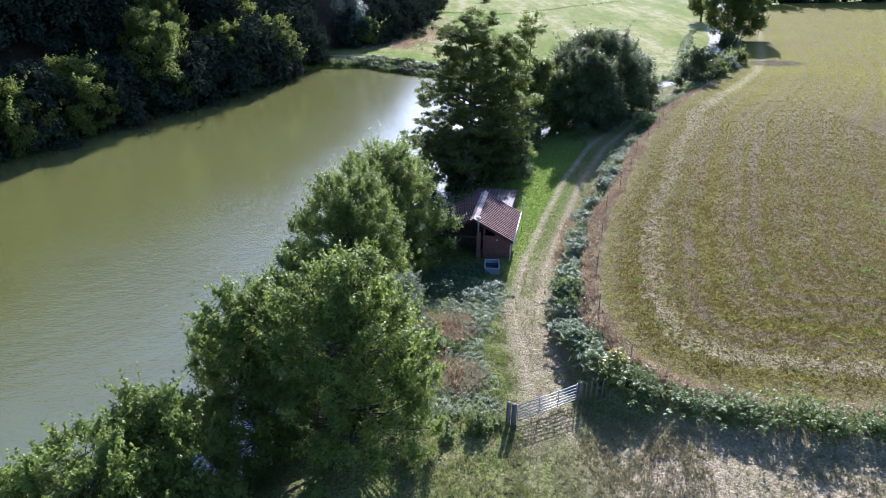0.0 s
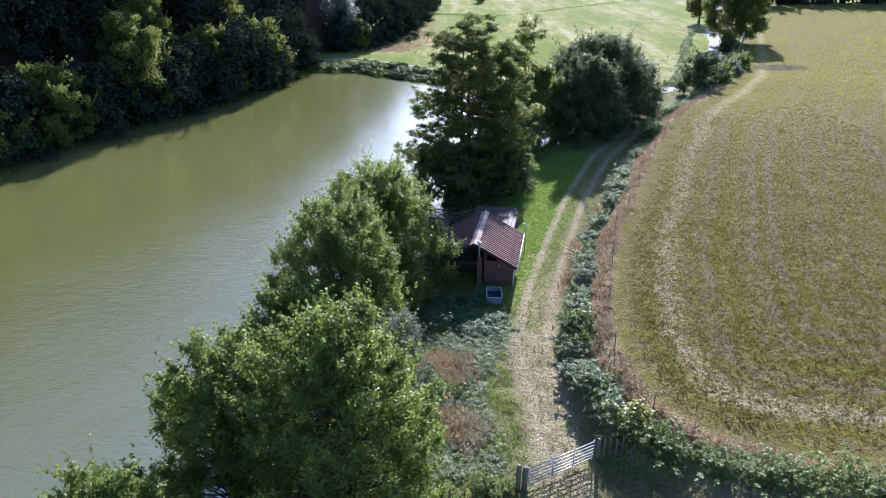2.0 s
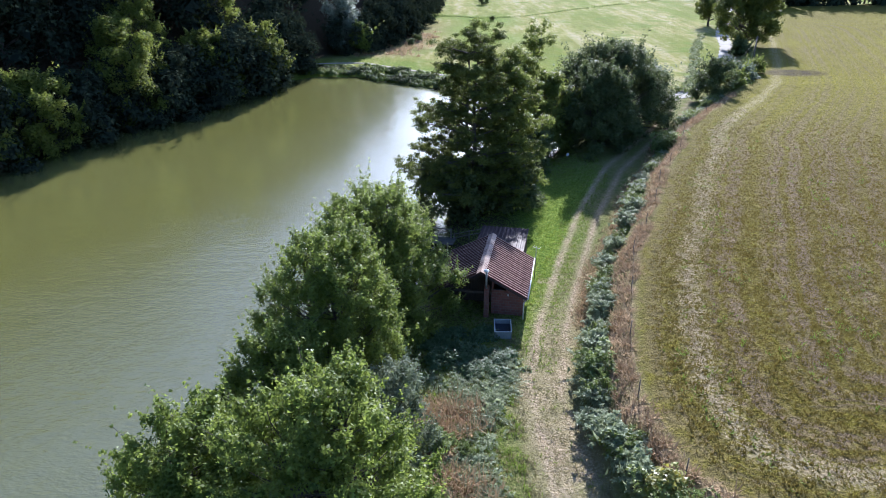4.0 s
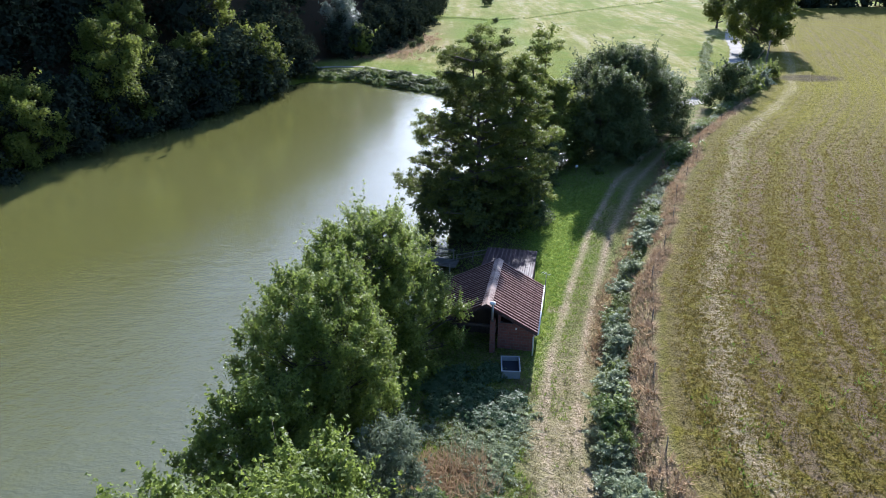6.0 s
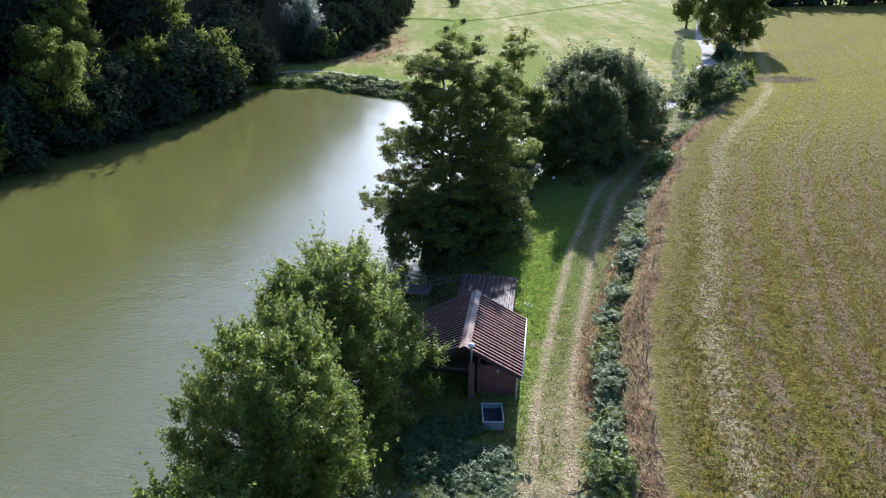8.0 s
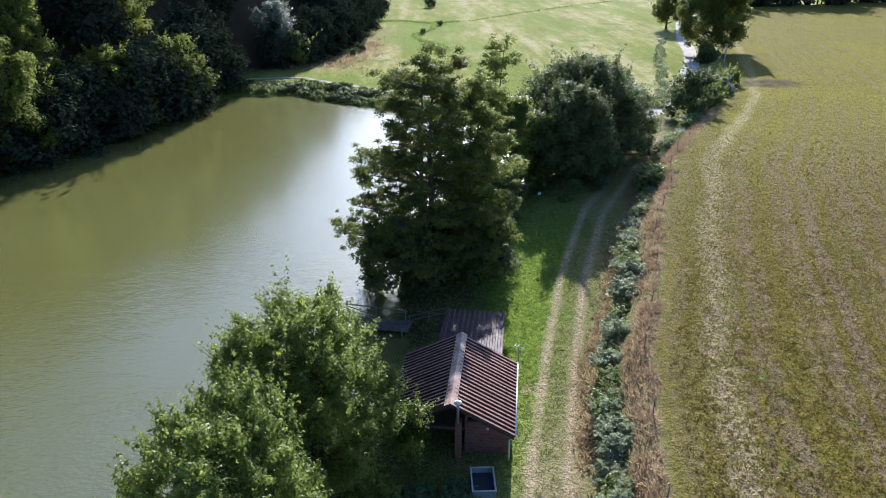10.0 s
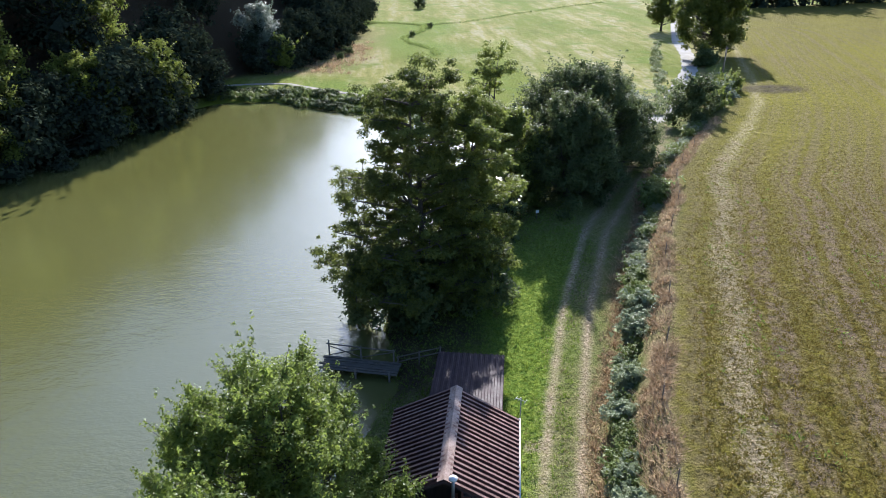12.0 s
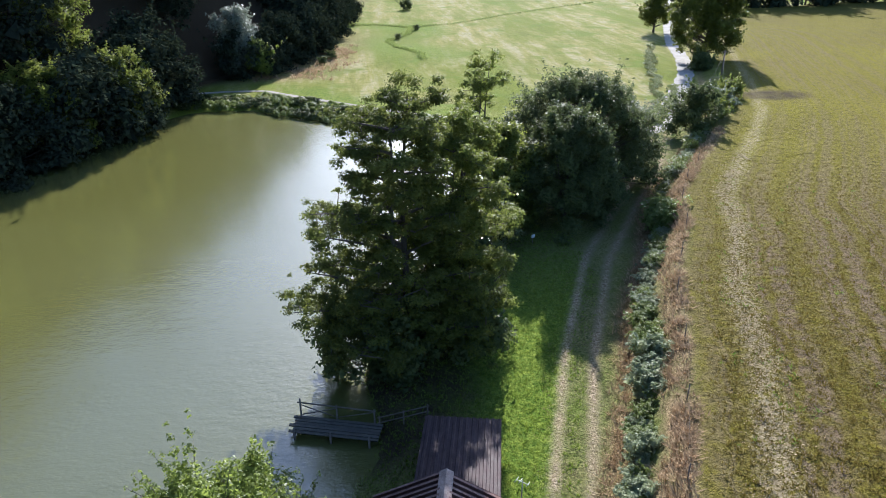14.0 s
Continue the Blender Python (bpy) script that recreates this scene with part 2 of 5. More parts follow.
n1, n2, n3 = lumps(gp, 0.9, 5), lumps(gp, 3.5, 6), lumps(gp, 11, 7)
wheel = np.exp(-((np.abs(lo) - 0.9) / 0.3) ** 2) * ease(gp[:, 1], 24, 29)
near_lane = ease(gp[:, 1], 62, 40)
wide = np.exp(-(np.abs(lo) / 1.9) ** 4) * near_lane * 0.7 * ease(gp[:, 1], 25, 30)
beyond_gate = ease(gp[:, 1], 29, 25) * ease(np.abs(gp[:, 0] - 9.5 - 0.5 * (25 - gp[:, 1])), 4.0, 0.5) * (0.2 + 0.7 * n2)
pd = rails(gp, PATH)[0]
trodden = ease(gp[:, 1] + 0.55 * (gp[:, 0] - 6), 17, 21) * ease(gp[:, 0], 4.5, 8.5) * ease(gp[:, 1], 29.5, 26) * (0.45 + 0.6 * n2)
beyond_gate = np.maximum(beyond_gate, trodden)
track = np.clip(np.maximum(np.maximum(wheel * (0.55 + 0.6 * n1), wide * (0.5 + 0.7 * n1)), beyond_gate), 0, 1) * (la > 0.4)
track = np.maximum(track, 0.8 * ease(np.hypot(gp[:, 0] - 7.6, (gp[:, 1] - 55.4) * 1.6), 0.9, 0.3))
lush = ease(-lo, 0.3, 1.2) * ease(gp[:, 1], 43, 49) * ease(gp[:, 1], 90, 72) * ease(lo - np.interp(gp[:, 1], [46, 51, 57, 62, 66], [-1.6, -2.0, -3.2, -4.5, -9]), -1.0, 0.0)
lush = np.clip(np.maximum(lush, 0.75 * ease(np.abs(pd), 9, 2) * ease(gp[:, 0], -16, -8) * ease(gp[:, 0], 30, 10)), 0, 1)
sd = rails(gp, STREAM)[0]
brook = ease(sd, 13, 3) * ease(gp[:, 1], 165, 178) * (0.25 + 0.9 * n3)
lush = np.clip(np.maximum(lush, brook), 0, 1)
dead = np.exp(-((fe - 0.1 - 0.7 * (n2 - 0.5)) / 0.85) ** 4) * (0.25 + 0.95 * n1) * ease(gp[:, 1], 120, 95)
for px, py, pr in ((0.2, 38.9, 2.0), (0.6, 33, 2.0), (-0.5, 36, 1.8)):
    dead = np.maximum(dead, ease(np.hypot(gp[:, 0] - px, gp[:, 1] - py), pr, pr * 0.3))
dead = np.maximum(dead, 0.8 * np.exp(-((fe + 2.5) / 0.6) ** 2) * ease(gp[:, 1], 46, 52) * (0.4 + 0.8 * n1))
dead = np.maximum(dead, 0.5 * ease(fo, -17, -8) * ease(gp[:, 1], 151, 156) * ease(gp[:, 1], 222, 200) * np.clip(0.35 + n2, 0, 1))
put_attr(gm, "track", track)
put_attr(gm, "lush", lush)
put_attr(gm, "dead", np.clip(dead, 0, 1))
put_attr(gm, "field", ease(fe, 0.2, 1.4))
put_attr(gm, "inward", fe)
put_attr(gm, "upfield", ease(gp[:, 1], 72, 115) * ease(fe, 170, 60) * (0.6 + 0.6 * n3))
put_attr(gm, "meadow", ease(gp[:, 1], 118, 128))
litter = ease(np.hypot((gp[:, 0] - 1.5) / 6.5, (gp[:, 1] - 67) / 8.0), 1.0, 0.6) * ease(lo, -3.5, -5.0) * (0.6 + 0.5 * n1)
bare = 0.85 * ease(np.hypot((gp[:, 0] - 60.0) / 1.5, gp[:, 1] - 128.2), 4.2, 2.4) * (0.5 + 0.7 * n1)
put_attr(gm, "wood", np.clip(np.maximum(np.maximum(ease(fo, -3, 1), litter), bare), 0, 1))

m, nt, bs = mat("ground")
g_big, g_mid, g_fine = grain(nt, 0.12, 3), grain(nt, 0.9, 4), grain(nt, 7.0, 5, 0.7)
pasture = mixc(nt, span(nt, g_big, 0.35, 0.65), (0.125, 0.165, 0.032), (0.215, 0.20, 0.075))
pasture = mixc(nt, span(nt, g_mid, 0.4, 0.7, 0, 0.6), pasture, (0.25, 0.22, 0.11))
pasture = mixc(nt, span(nt, g_fine, 0.47, 0.62, 0, 0.85), pasture, (0.060, 0.078, 0.018))
pasture = mixc(nt, span(nt, g_fine, 0.42, 0.34, 0, 0.6), pasture, (0.34, 0.29, 0.17))
far = attr(nt, "meadow")
streak = grain(nt, 0.05, 6, 0.7, (1.0, 0.22, 1.0))
swept = grain(nt, 0.35, 5, 0.75, (1.0, 0.16, 1.0))
lawn = mixc(nt, span(nt, streak, 0.40, 0.58), (0.148, 0.182, 0.022), (0.285, 0.262, 0.085))
lawn = mixc(nt, calc(nt, "MULTIPLY", span(nt, swept, 0.47, 0.62), span(nt, streak, 0.44, 0.56)), lawn, (0.36, 0.325, 0.18))
lawn = mixc(nt, span(nt, g_big, 0.46, 0.34, 0, 0.8), lawn, (0.135, 0.188, 0.026))
lawn = mixc(nt, span(nt, swept, 0.47, 0.34, 0, 0.6), lawn, (0.135, 0.150, 0.03))
lawn = mixc(nt, span(nt, g_mid, 0.5, 0.68, 0, 0.5), lawn, (0.12, 0.15, 0.03))
pasture = mixc(nt, far, pasture, lawn)
inward = attr(nt, "inward")
wob = calc(nt, "ADD", inward, calc(nt, "MULTIPLY", grain(nt, 0.35, 3), 1.6))
rows = node(nt, "ShaderNodeTexNoise", {"W": calc(nt, "MULTIPLY", wob, 0.6), "Scale": 1.0, "Detail": 3.0, "Roughness": 0.6}, noise_dimensions="1D").outputs["Fac"]
g_clump = grain(nt, 2.4, 4, 0.7)
g_stalk = grain(nt, 5.0, 4, 0.7)
g_tuft = grain(nt, 2.6, 5, 0.75)
farm = mixc(nt, span(nt, rows, 0.43, 0.58), (0.140, 0.115, 0.022), (0.178, 0.130, 0.080))
farm = mixc(nt, calc(nt, "MULTIPLY", span(nt, g_big, 0.38, 0.62), span(nt, inward, 8, 30)), farm, (0.140, 0.107, 0.050))
farm = mixc(nt, calc(nt, "MULTIPLY", attr(nt, "upfield"), span(nt, rows, 0.40, 0.6, 0.95, 0.68)), farm, (0.198, 0.178, 0.013))
farm = mixc(nt, span(nt, inward, 4.0, 1.2, 0, 0.6), farm, (0.140, 0.126, 0.018))
farm = mixc(nt, calc(nt, "MULTIPLY", span(nt, g_mid, 0.48, 0.62), span(nt, inward, 6, 16, 0.65, 0.32)), farm, (0.155, 0.136, 0.014))
farm = mixc(nt, span(nt, g_clump, 0.54, 0.66, 0, 0.5), farm, (0.215, 0.172, 0.085))
farm = mixc(nt, span(nt, g_tuft, 0.49, 0.38, 0, 0.6), farm, (0.066, 0.055, 0.019))
farm = mixc(nt, span(nt, g_fine, 0.51, 0.64, 0, 0.62), farm, (0.040, 0.035, 0.011))
farm = mixc(nt, span(nt, g_fine, 0.41, 0.33, 0, 0.5), farm, (0.25, 0.208, 0.098))
swath = calc(nt, "MULTIPLY", calc(nt, "MULTIPLY", span(nt, wob, 4.0, 4.9), span(nt, wob, 6.4, 5.5)), span(nt, g_stalk, 0.47, 0.55))
farm = mixc(nt, calc(nt, "MULTIPLY", swath, 0.7), farm, (0.40, 0.335, 0.21))
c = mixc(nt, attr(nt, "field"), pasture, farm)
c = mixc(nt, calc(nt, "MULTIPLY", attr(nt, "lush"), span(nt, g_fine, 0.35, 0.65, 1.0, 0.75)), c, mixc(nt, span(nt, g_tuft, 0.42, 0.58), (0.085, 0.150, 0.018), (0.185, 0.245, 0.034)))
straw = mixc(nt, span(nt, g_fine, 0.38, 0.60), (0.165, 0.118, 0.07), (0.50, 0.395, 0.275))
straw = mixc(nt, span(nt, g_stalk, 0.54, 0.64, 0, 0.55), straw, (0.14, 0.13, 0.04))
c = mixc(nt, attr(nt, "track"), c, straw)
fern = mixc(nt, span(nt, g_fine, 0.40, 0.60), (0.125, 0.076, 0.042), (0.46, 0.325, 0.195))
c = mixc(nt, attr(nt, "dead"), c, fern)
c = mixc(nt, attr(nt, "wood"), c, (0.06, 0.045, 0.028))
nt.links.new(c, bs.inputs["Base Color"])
bs.inputs["Roughness"].default_value = 0.95
bs.inputs["Specular IOR Level"].default_value = 0.03
bump(nt, bs, calc(nt, "ADD", calc(nt, "ADD", g_fine, calc(nt, "MULTIPLY", g_clump, 1.3)), calc(nt, "MULTIPLY", g_mid, 1.2)), 0.7, 0.24)
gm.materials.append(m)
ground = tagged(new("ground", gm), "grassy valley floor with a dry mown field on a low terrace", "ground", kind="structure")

# ---- water ----
m, nt, bs = mat("pond_water")
ripple = grain(nt, 2.6, 4, 0.6, (1.0, 2.0, 1.0))
chop = grain(nt, 0.75, 3, 0.5, (1.0, 1.6, 1.0))
away = node(nt, "ShaderNodeSeparateXYZ", {0: node(nt, "ShaderNodeNewGeometry").outputs["Position"]}).outputs[1]
patch = calc(nt, "MULTIPLY", span(nt, grain(nt, 0.05, 3), 0.35, 0.65, 0.3, 1.0), span(nt, away, 78, 30, 0.36, 2.0))
murk = mixc(nt, span(nt, grain(nt, 0.03, 2), 0.3, 0.7), (0.106, 0.106, 0.026), (0.122, 0.123, 0.038))
nt.links.new(murk, bs.inputs["Base Color"])
bs.inputs["Roughness"].default_value = 0.16
bs.inputs["IOR"].default_value = 1.74
bs.inputs["Specular IOR Level"].default_value = 1.0
waves = calc(nt, "MULTIPLY", calc(nt, "ADD", ripple, calc(nt, "MULTIPLY", chop, 1.3)), patch)
bump(nt, bs, waves, 0.30, 0.13)
wm = bpy.data.meshes.new("water")
wx, wy = np.meshgrid(np.linspace(-140, 22, 28), np.linspace(-90, 140, 40))
wa = (np.arange(39)[:, None] * 28 + np.arange(27)[None]).ravel()
fill_mesh(wm, np.column_stack([wx.ravel(), wy.ravel(), np.full(wx.size, WATER)]), np.stack([wa, wa + 1, wa + 29, wa + 28], 1))
wm.materials.append(m)
tagged(new("water", wm), "murky olive-green pond water with light ripples", "pond", kind="structure")

# ---- mesh tools ----


def part(name, bm, material, parent=None, label=""):
    """Links a bmesh or a mesh as one object under a thing or a part."""
    if isinstance(bm, bmesh.types.BMesh):
        me = bpy.data.meshes.new(name)
        bm.to_mesh(me)
        bm.free()
    else:
        me = bm
    if material and not me.materials:
        me.materials.append(material)
    ob = new(name, me)
    if parent:
        ob.parent = parent
    if label:
        ob["label"] = label
    return ob


def empty(name, m):
    ob = new(name)
    ob.empty_display_size = 0.3
    ob.matrix_basis = m
    return ob


def box(bm, x0, y0, z0, x1, y1, z1, bevel=0.0):
    r = bmesh.ops.create_cube(bm, size=1.0)
    for v in r["verts"]:
        v.co = Vector(((x0 + x1) / 2 + v.co.x * (x1 - x0), (y0 + y1) / 2 + v.co.y * (y1 - y0), (z0 + z1) / 2 + v.co.z * (z1 - z0)))
    if bevel:
        es = list({e for v in r["verts"] for e in v.link_edges})
        bmesh.ops.bevel(bm, geom=es, offset=bevel, segments=1, affect="EDGES")
    return bm


def boxed(*a, bevel=0.0):
    return box(bmesh.new(), *a, bevel=bevel)


def tube(verts, faces, pts, radii, sides=5):
    """Adds a tapered tube along pts to the lists."""
    base = len(verts)
    pts = [Vector(p) for p in pts]
    for i, p in enumerate(pts):
        way = (pts[min(i + 1, len(pts) - 1)] - pts[max(i - 1, 0)]).normalized()
        a = way.orthogonal().normalized()
        b = way.cross(a)
        for k in range(sides):
            w = 2 * math.pi * k / sides
            verts.append(p + (a * math.cos(w) + b * math.sin(w)) * radii[i])
    for i in range(len(pts) - 1):
        for k in range(sides):
            q, r = base + i * sides, base + (i + 1) * sides
            faces.append((q + k, q + (k + 1) % sides, r + (k + 1) % sides, r + k))
    faces.append(tuple(base + k for k in reversed(range(sides))))
    faces.append(tuple(base + (len(pts) - 1) * sides + k for k in range(sides)))


def tubes(name, runs, sides=6, smooth=True):
    verts, faces = [], []
    for pts, radii in runs:
        tube(verts, faces, pts, radii, sides)
    me = bpy.data.meshes.new(name)
    me.from_pydata([tuple(v) for v in verts], [], faces)
    if smooth:
        me.polygons.foreach_set("use_smooth", np.ones(len(faces), bool))
    return me


def leaf_mesh(name, p, nrm, way, size, narrow, tint):
    """One small pointed blade at each place p, lying across nrm and pointing along way."""
    nrm = nrm / np.linalg.norm(nrm, axis=1)[:, None]
    b = np.cross(nrm, way)
    b /= np.linalg.norm(b, axis=1)[:, None] + 1e-9
    t = np.cross(b, nrm)
    z = size[:, None]
    v = np.stack([p - t * z * 0.35 - b * z * narrow * 0.6, p - t * z * 0.35 + b * z * narrow * 0.6, p + t * z * 0.65], 1).reshape(-1, 3)
    me = fill_mesh(bpy.data.meshes.new(name), v, np.arange(3 * len(p)).reshape(-1, 3))
    put_attr(me, "tint", np.clip(tint, 0, 1), "FACE")
    return me


def leaves(name, centres, radii, count, size, rng, up=0.5, tints=None, narrow=0.62, hollow=0.5, core=5, outward=0.75):
    """Many small leaves round blob centres, with a few large ones inside each blob, coloured dark as inner shade."""
    centres, radii = np.array(centres, float), np.array(radii, float)
    area = radii[:, 0] * radii[:, 1] + radii[:, 0] * radii[:, 2]
    n = np.maximum(5, (count * area / area.sum()).astype(int))
    who = np.repeat(np.arange(len(centres)), n)
    k = len(who)
    d = rng.normal(size=(k, 3))
    d[:, 2] += 0.4
    d /= np.linalg.norm(d, axis=1)[:, None]
    f = hollow + (1.08 - hollow) * rng.random(k) ** 0.6
    f *= 1 + 0.3 * np.sin(d[:, 0] * 5 + who) * np.sin(d[:, 1] * 4 + who * 1.7)
    s = size * (0.6 + 0.8 * rng.random(k))
    bt = rng.random(len(centres)) if tints is None else np.array(tints)
    tint = np.clip(0.55 * bt[who] + 0.45 * rng.random(k), 0, 1)
    if core:
        big = np.flatnonzero(radii[:, 0] > 0.6 * radii[:, 0].mean())
        inner_who = np.repeat(big, core)
        kk = len(inner_who)
        di = rng.normal(size=(kk, 3))
        di /= np.linalg.norm(di, axis=1)[:, None]
        who, d, f = np.concatenate([who, inner_who]), np.concatenate([d, di]), np.concatenate([f, 0.4 * rng.random(kk)])
        s = np.concatenate([s, radii[inner_who, 0] * (0.7 + 0.5 * rng.random(kk))])
        tint = np.concatenate([tint, np.zeros(kk)])
        k += kk
    p = centres[who] + d * radii[who] * f[:, None]
    nrm = d * outward + np.array([0, 0, up]) + rng.normal(size=(k, 3)) * 0.42
    return leaf_mesh(name, p, nrm, rng.normal(size=(k, 3)), s, narrow, tint)


PROFILES = {
    "oval": lambda u: math.sin(math.pi * (0.12 + 0.80 * u)) ** 0.7,
    "cone": lambda u: (0.35 + 1.2 * u) if u < 0.3 else (1 - u) ** 0.75 * 0.92 + 0.1,
    "tall": lambda u: 0.75 + 0.9 * u if u < 0.25 else (0.975 - 0.25 * (u - 0.25) if u < 0.5 else 0.91 - 1.5 * (u - 0.5)),
    "dome": lambda u: math.sqrt(max(0.03, 1 - (u * 0.97) ** 2.2)),
    "spread": lambda u: math.sin(math.pi * (0.22 + 0.70 * u)) ** 0.6,
}


def tree_parts(rng, h, low, rx, ry, n, br, count, leaf, profile="oval", stems=1, trunk=0.22, flat=0.75, inner=0.25, narrow=0.62, lean=(0, 0), sprig=0.55, core=5):
    """Wood and leaves of one tree, standing at its own origin."""
    cs, rs, runs = [], [], []
    prof = PROFILES[profile]
    tops = []
    for s in range(stems):
        w = 2 * math.pi * (s + rng.random()) / stems
        off = (0.0 if stems == 1 else 0.28) * min(rx, ry)
        top = Vector((math.cos(w) * off + lean[0], math.sin(w) * off + lean[1], h * (0.86 - 0.12 * s * rng.random())))
        foot = Vector((math.cos(w) * off * 0.12, math.sin(w) * off * 0.12, -0.25))
        pts = []
        for i in range(7):
            u = i / 6
            q = foot.lerp(top, u)
            q.x += math.sin(u * 5 + s) * 0.03 * h * u
            q.y += math.cos(u * 4 + s * 2) * 0.03 * h * u
            pts.append(q)
        runs.append((pts, [trunk * (1.25 if i == 0 else 1 - 0.9 * i / 6) for i in range(7)]))
        tops.append(pts)
    for i in range(n):
        u = ((i + rng.random()) / n) ** 0.85
        w = i * 2.39996 + rng.normal() * 0.5
        inside = rng.random() < inner
        k = prof(u) * (0.35 * rng.random() + 0.1 if inside else 0.62 + 0.42 * rng.random())
        k *= 1 + 0.18 * math.sin(3 * w + h) * math.sin(5 * u + h)
        z = low + (h - low) * u * 0.97
        c = Vector((math.cos(w) * rx * k + lean[0] * z / h, math.sin(w) * ry * k + lean[1] * z / h, z + rng.normal() * 0.03 * h))
        r = br * (0.65 + 0.7 * rng.random()) * (0.75 + 0.35 * prof(u))
        cs.append(c)
        rs.append((r, r, r * flat))
        if not inside and rng.random() < sprig:
            side = Vector((c.x - lean[0], c.y - lean[1], 0)).normalized()
            for _ in range(2):
                way = side * rng.uniform(0.15, 0.9) + Vector((rng.normal() * 0.3, rng.normal() * 0.3, rng.uniform(0.6, 1.2)))
                far_end = rng.uniform(0.8, 1.9) * r
                for j in range(4):
                    cs.append(c + way * (r * 0.5 + far_end * j / 3))
                    rs.append((r * (0.34 - 0.07 * j),) * 2 + (r * (0.42 - 0.07 * j),))
                if rng.random() < 0.3:
                    runs.append(([c, c + way * (r * 0.5 + far_end)], [0.02, 0.006]))
        stem = tops[i % stems]
        reach = math.hypot(c.x - stem[3].x, c.y - stem[3].y)
        zz = max(0.12 * h, c.z - reach * 0.55 - 0.3)
        j = min(5.99, max(0, (zz + 0.25) / (stem[6].z + 0.25) * 6))
        a = stem[int(j)].lerp(stem[int(j) + 1], j - int(j))
        mid = a.lerp(c, 0.5) + Vector((rng.normal() * 0.12, rng.normal() * 0.12, -0.06 * reach))
        thick = trunk * (0.16 + 0.22 * rng.random()) * (1 - 0.5 * u)
        runs.append(([a, mid, c], [thick, thick * 0.7, thick * 0.25]))
    wood = tubes("trunk", runs, 5)
    return wood, leaves("crown", cs, rs, count, leaf, rng, 0.45, narrow=narrow, core=core)


def tree(name, x, y, label, category, material, group="", turn=0.0, **kw):
    rng = np.random.default_rng(int(abs(x * 131 + y * 17)) + 5)
    ob = empty(name, pose(x, y, ground_at(x, y), 0, 0, turn))
    wood, crown = tree_parts(rng, **kw)
    part("trunk", wood, M_BARK, ob)
    part("crown", crown, material, ob)
    return tagged(ob, label, category, group)


# ---- trees by the water ----
BANK = "alders along the near bank"
tree("alder_tree", -4.2, 48.7, "dense green alder beside the hut", "tree", M_ALDER, BANK, h=10.3, low=0.8, rx=4.7, ry=4.6, n=370, br=0.56, count=150939, leaf=0.10, core=4, flat=0.95, sprig=0.8, profile="dome", trunk=0.2, stems=2)
tree("alder_tree", -5.9, 41.4, "tall loose alder with upright shoots over the water", "tree", M_ALDER, BANK, h=10.6, low=0.6, rx=3.6, ry=3.7, n=331, br=0.46, count=125782, leaf=0.10, core=4, flat=0.95, sprig=0.8, profile="oval", trunk=0.18, stems=3)
tree("alder_tree", -4.4, 27.5, "broad leafy alder on the pond bank", "tree", M_ALDER, BANK, h=9.8, low=0.6, rx=4.3, ry=4.2, n=370, br=0.51, count=94337, leaf=0.12, core=4, flat=0.95, sprig=0.8, profile="dome", trunk=0.2, stems=2)
tree("alder_tree", -9.2, 28.5, "rounded green alder leaning over the pond", "tree", M_ALDER, BANK, h=9.6, low=0.6, rx=3.4, ry=3.4, n=273, br=0.46, count=68131, leaf=0.12, core=4, flat=0.95, sprig=0.8, profile="dome", trunk=0.18, stems=2)
tree("alder_tree", -11.6, 22.5, "low green alder at the pond edge", "tree", M_ALDER, BANK, h=8.3, low=0.4, rx=3.0, ry=3.0, n=234, br=0.44, count=52410, leaf=0.12, core=4, flat=0.95, sprig=0.8, profile="dome", trunk=0.16, stems=2)
tree("alder_tree", -15.6, 18.6, "small pale green alder at the pond edge", "tree", M_ALDER, BANK, h=8.0, low=0.4, rx=2.8, ry=2.8, n=206, br=0.40, count=41106, leaf=0.12, core=4, flat=0.95, sprig=0.8, profile="oval", trunk=0.12, stems=2)
tree("alder_tree", -13.2, 19.6, "loose pale green young alder at the pond edge", "tree", M_ALDER, BANK, h=8.8, low=0.4, rx=3.0, ry=3.0, n=213, br=0.39, count=41927, leaf=0.12, core=4, flat=0.95, sprig=0.8, profile="oval", trunk=0.14, stems=3)
tree("alder_tree", -7.7, 36.0, "rounded alder filling the gap on the pond bank", "tree", M_ALDER, BANK, h=8.4, low=0.5, rx=3.2, ry=3.4, n=240, br=0.46, count=51382, leaf=0.12, core=4, flat=0.95, sprig=0.8, profile="dome", trunk=0.16, stems=2)
tree("willow_shrub", -2.6, 36.2, "silvery grey willow shrub between the alders", "shrub", M_WILLOW, "", h=4.8, low=0.4, rx=1.7, ry=1.8, n=70, br=0.5, count=11000, leaf=0.17, profile="dome", trunk=0.10, stems=3, narrow=0.3)


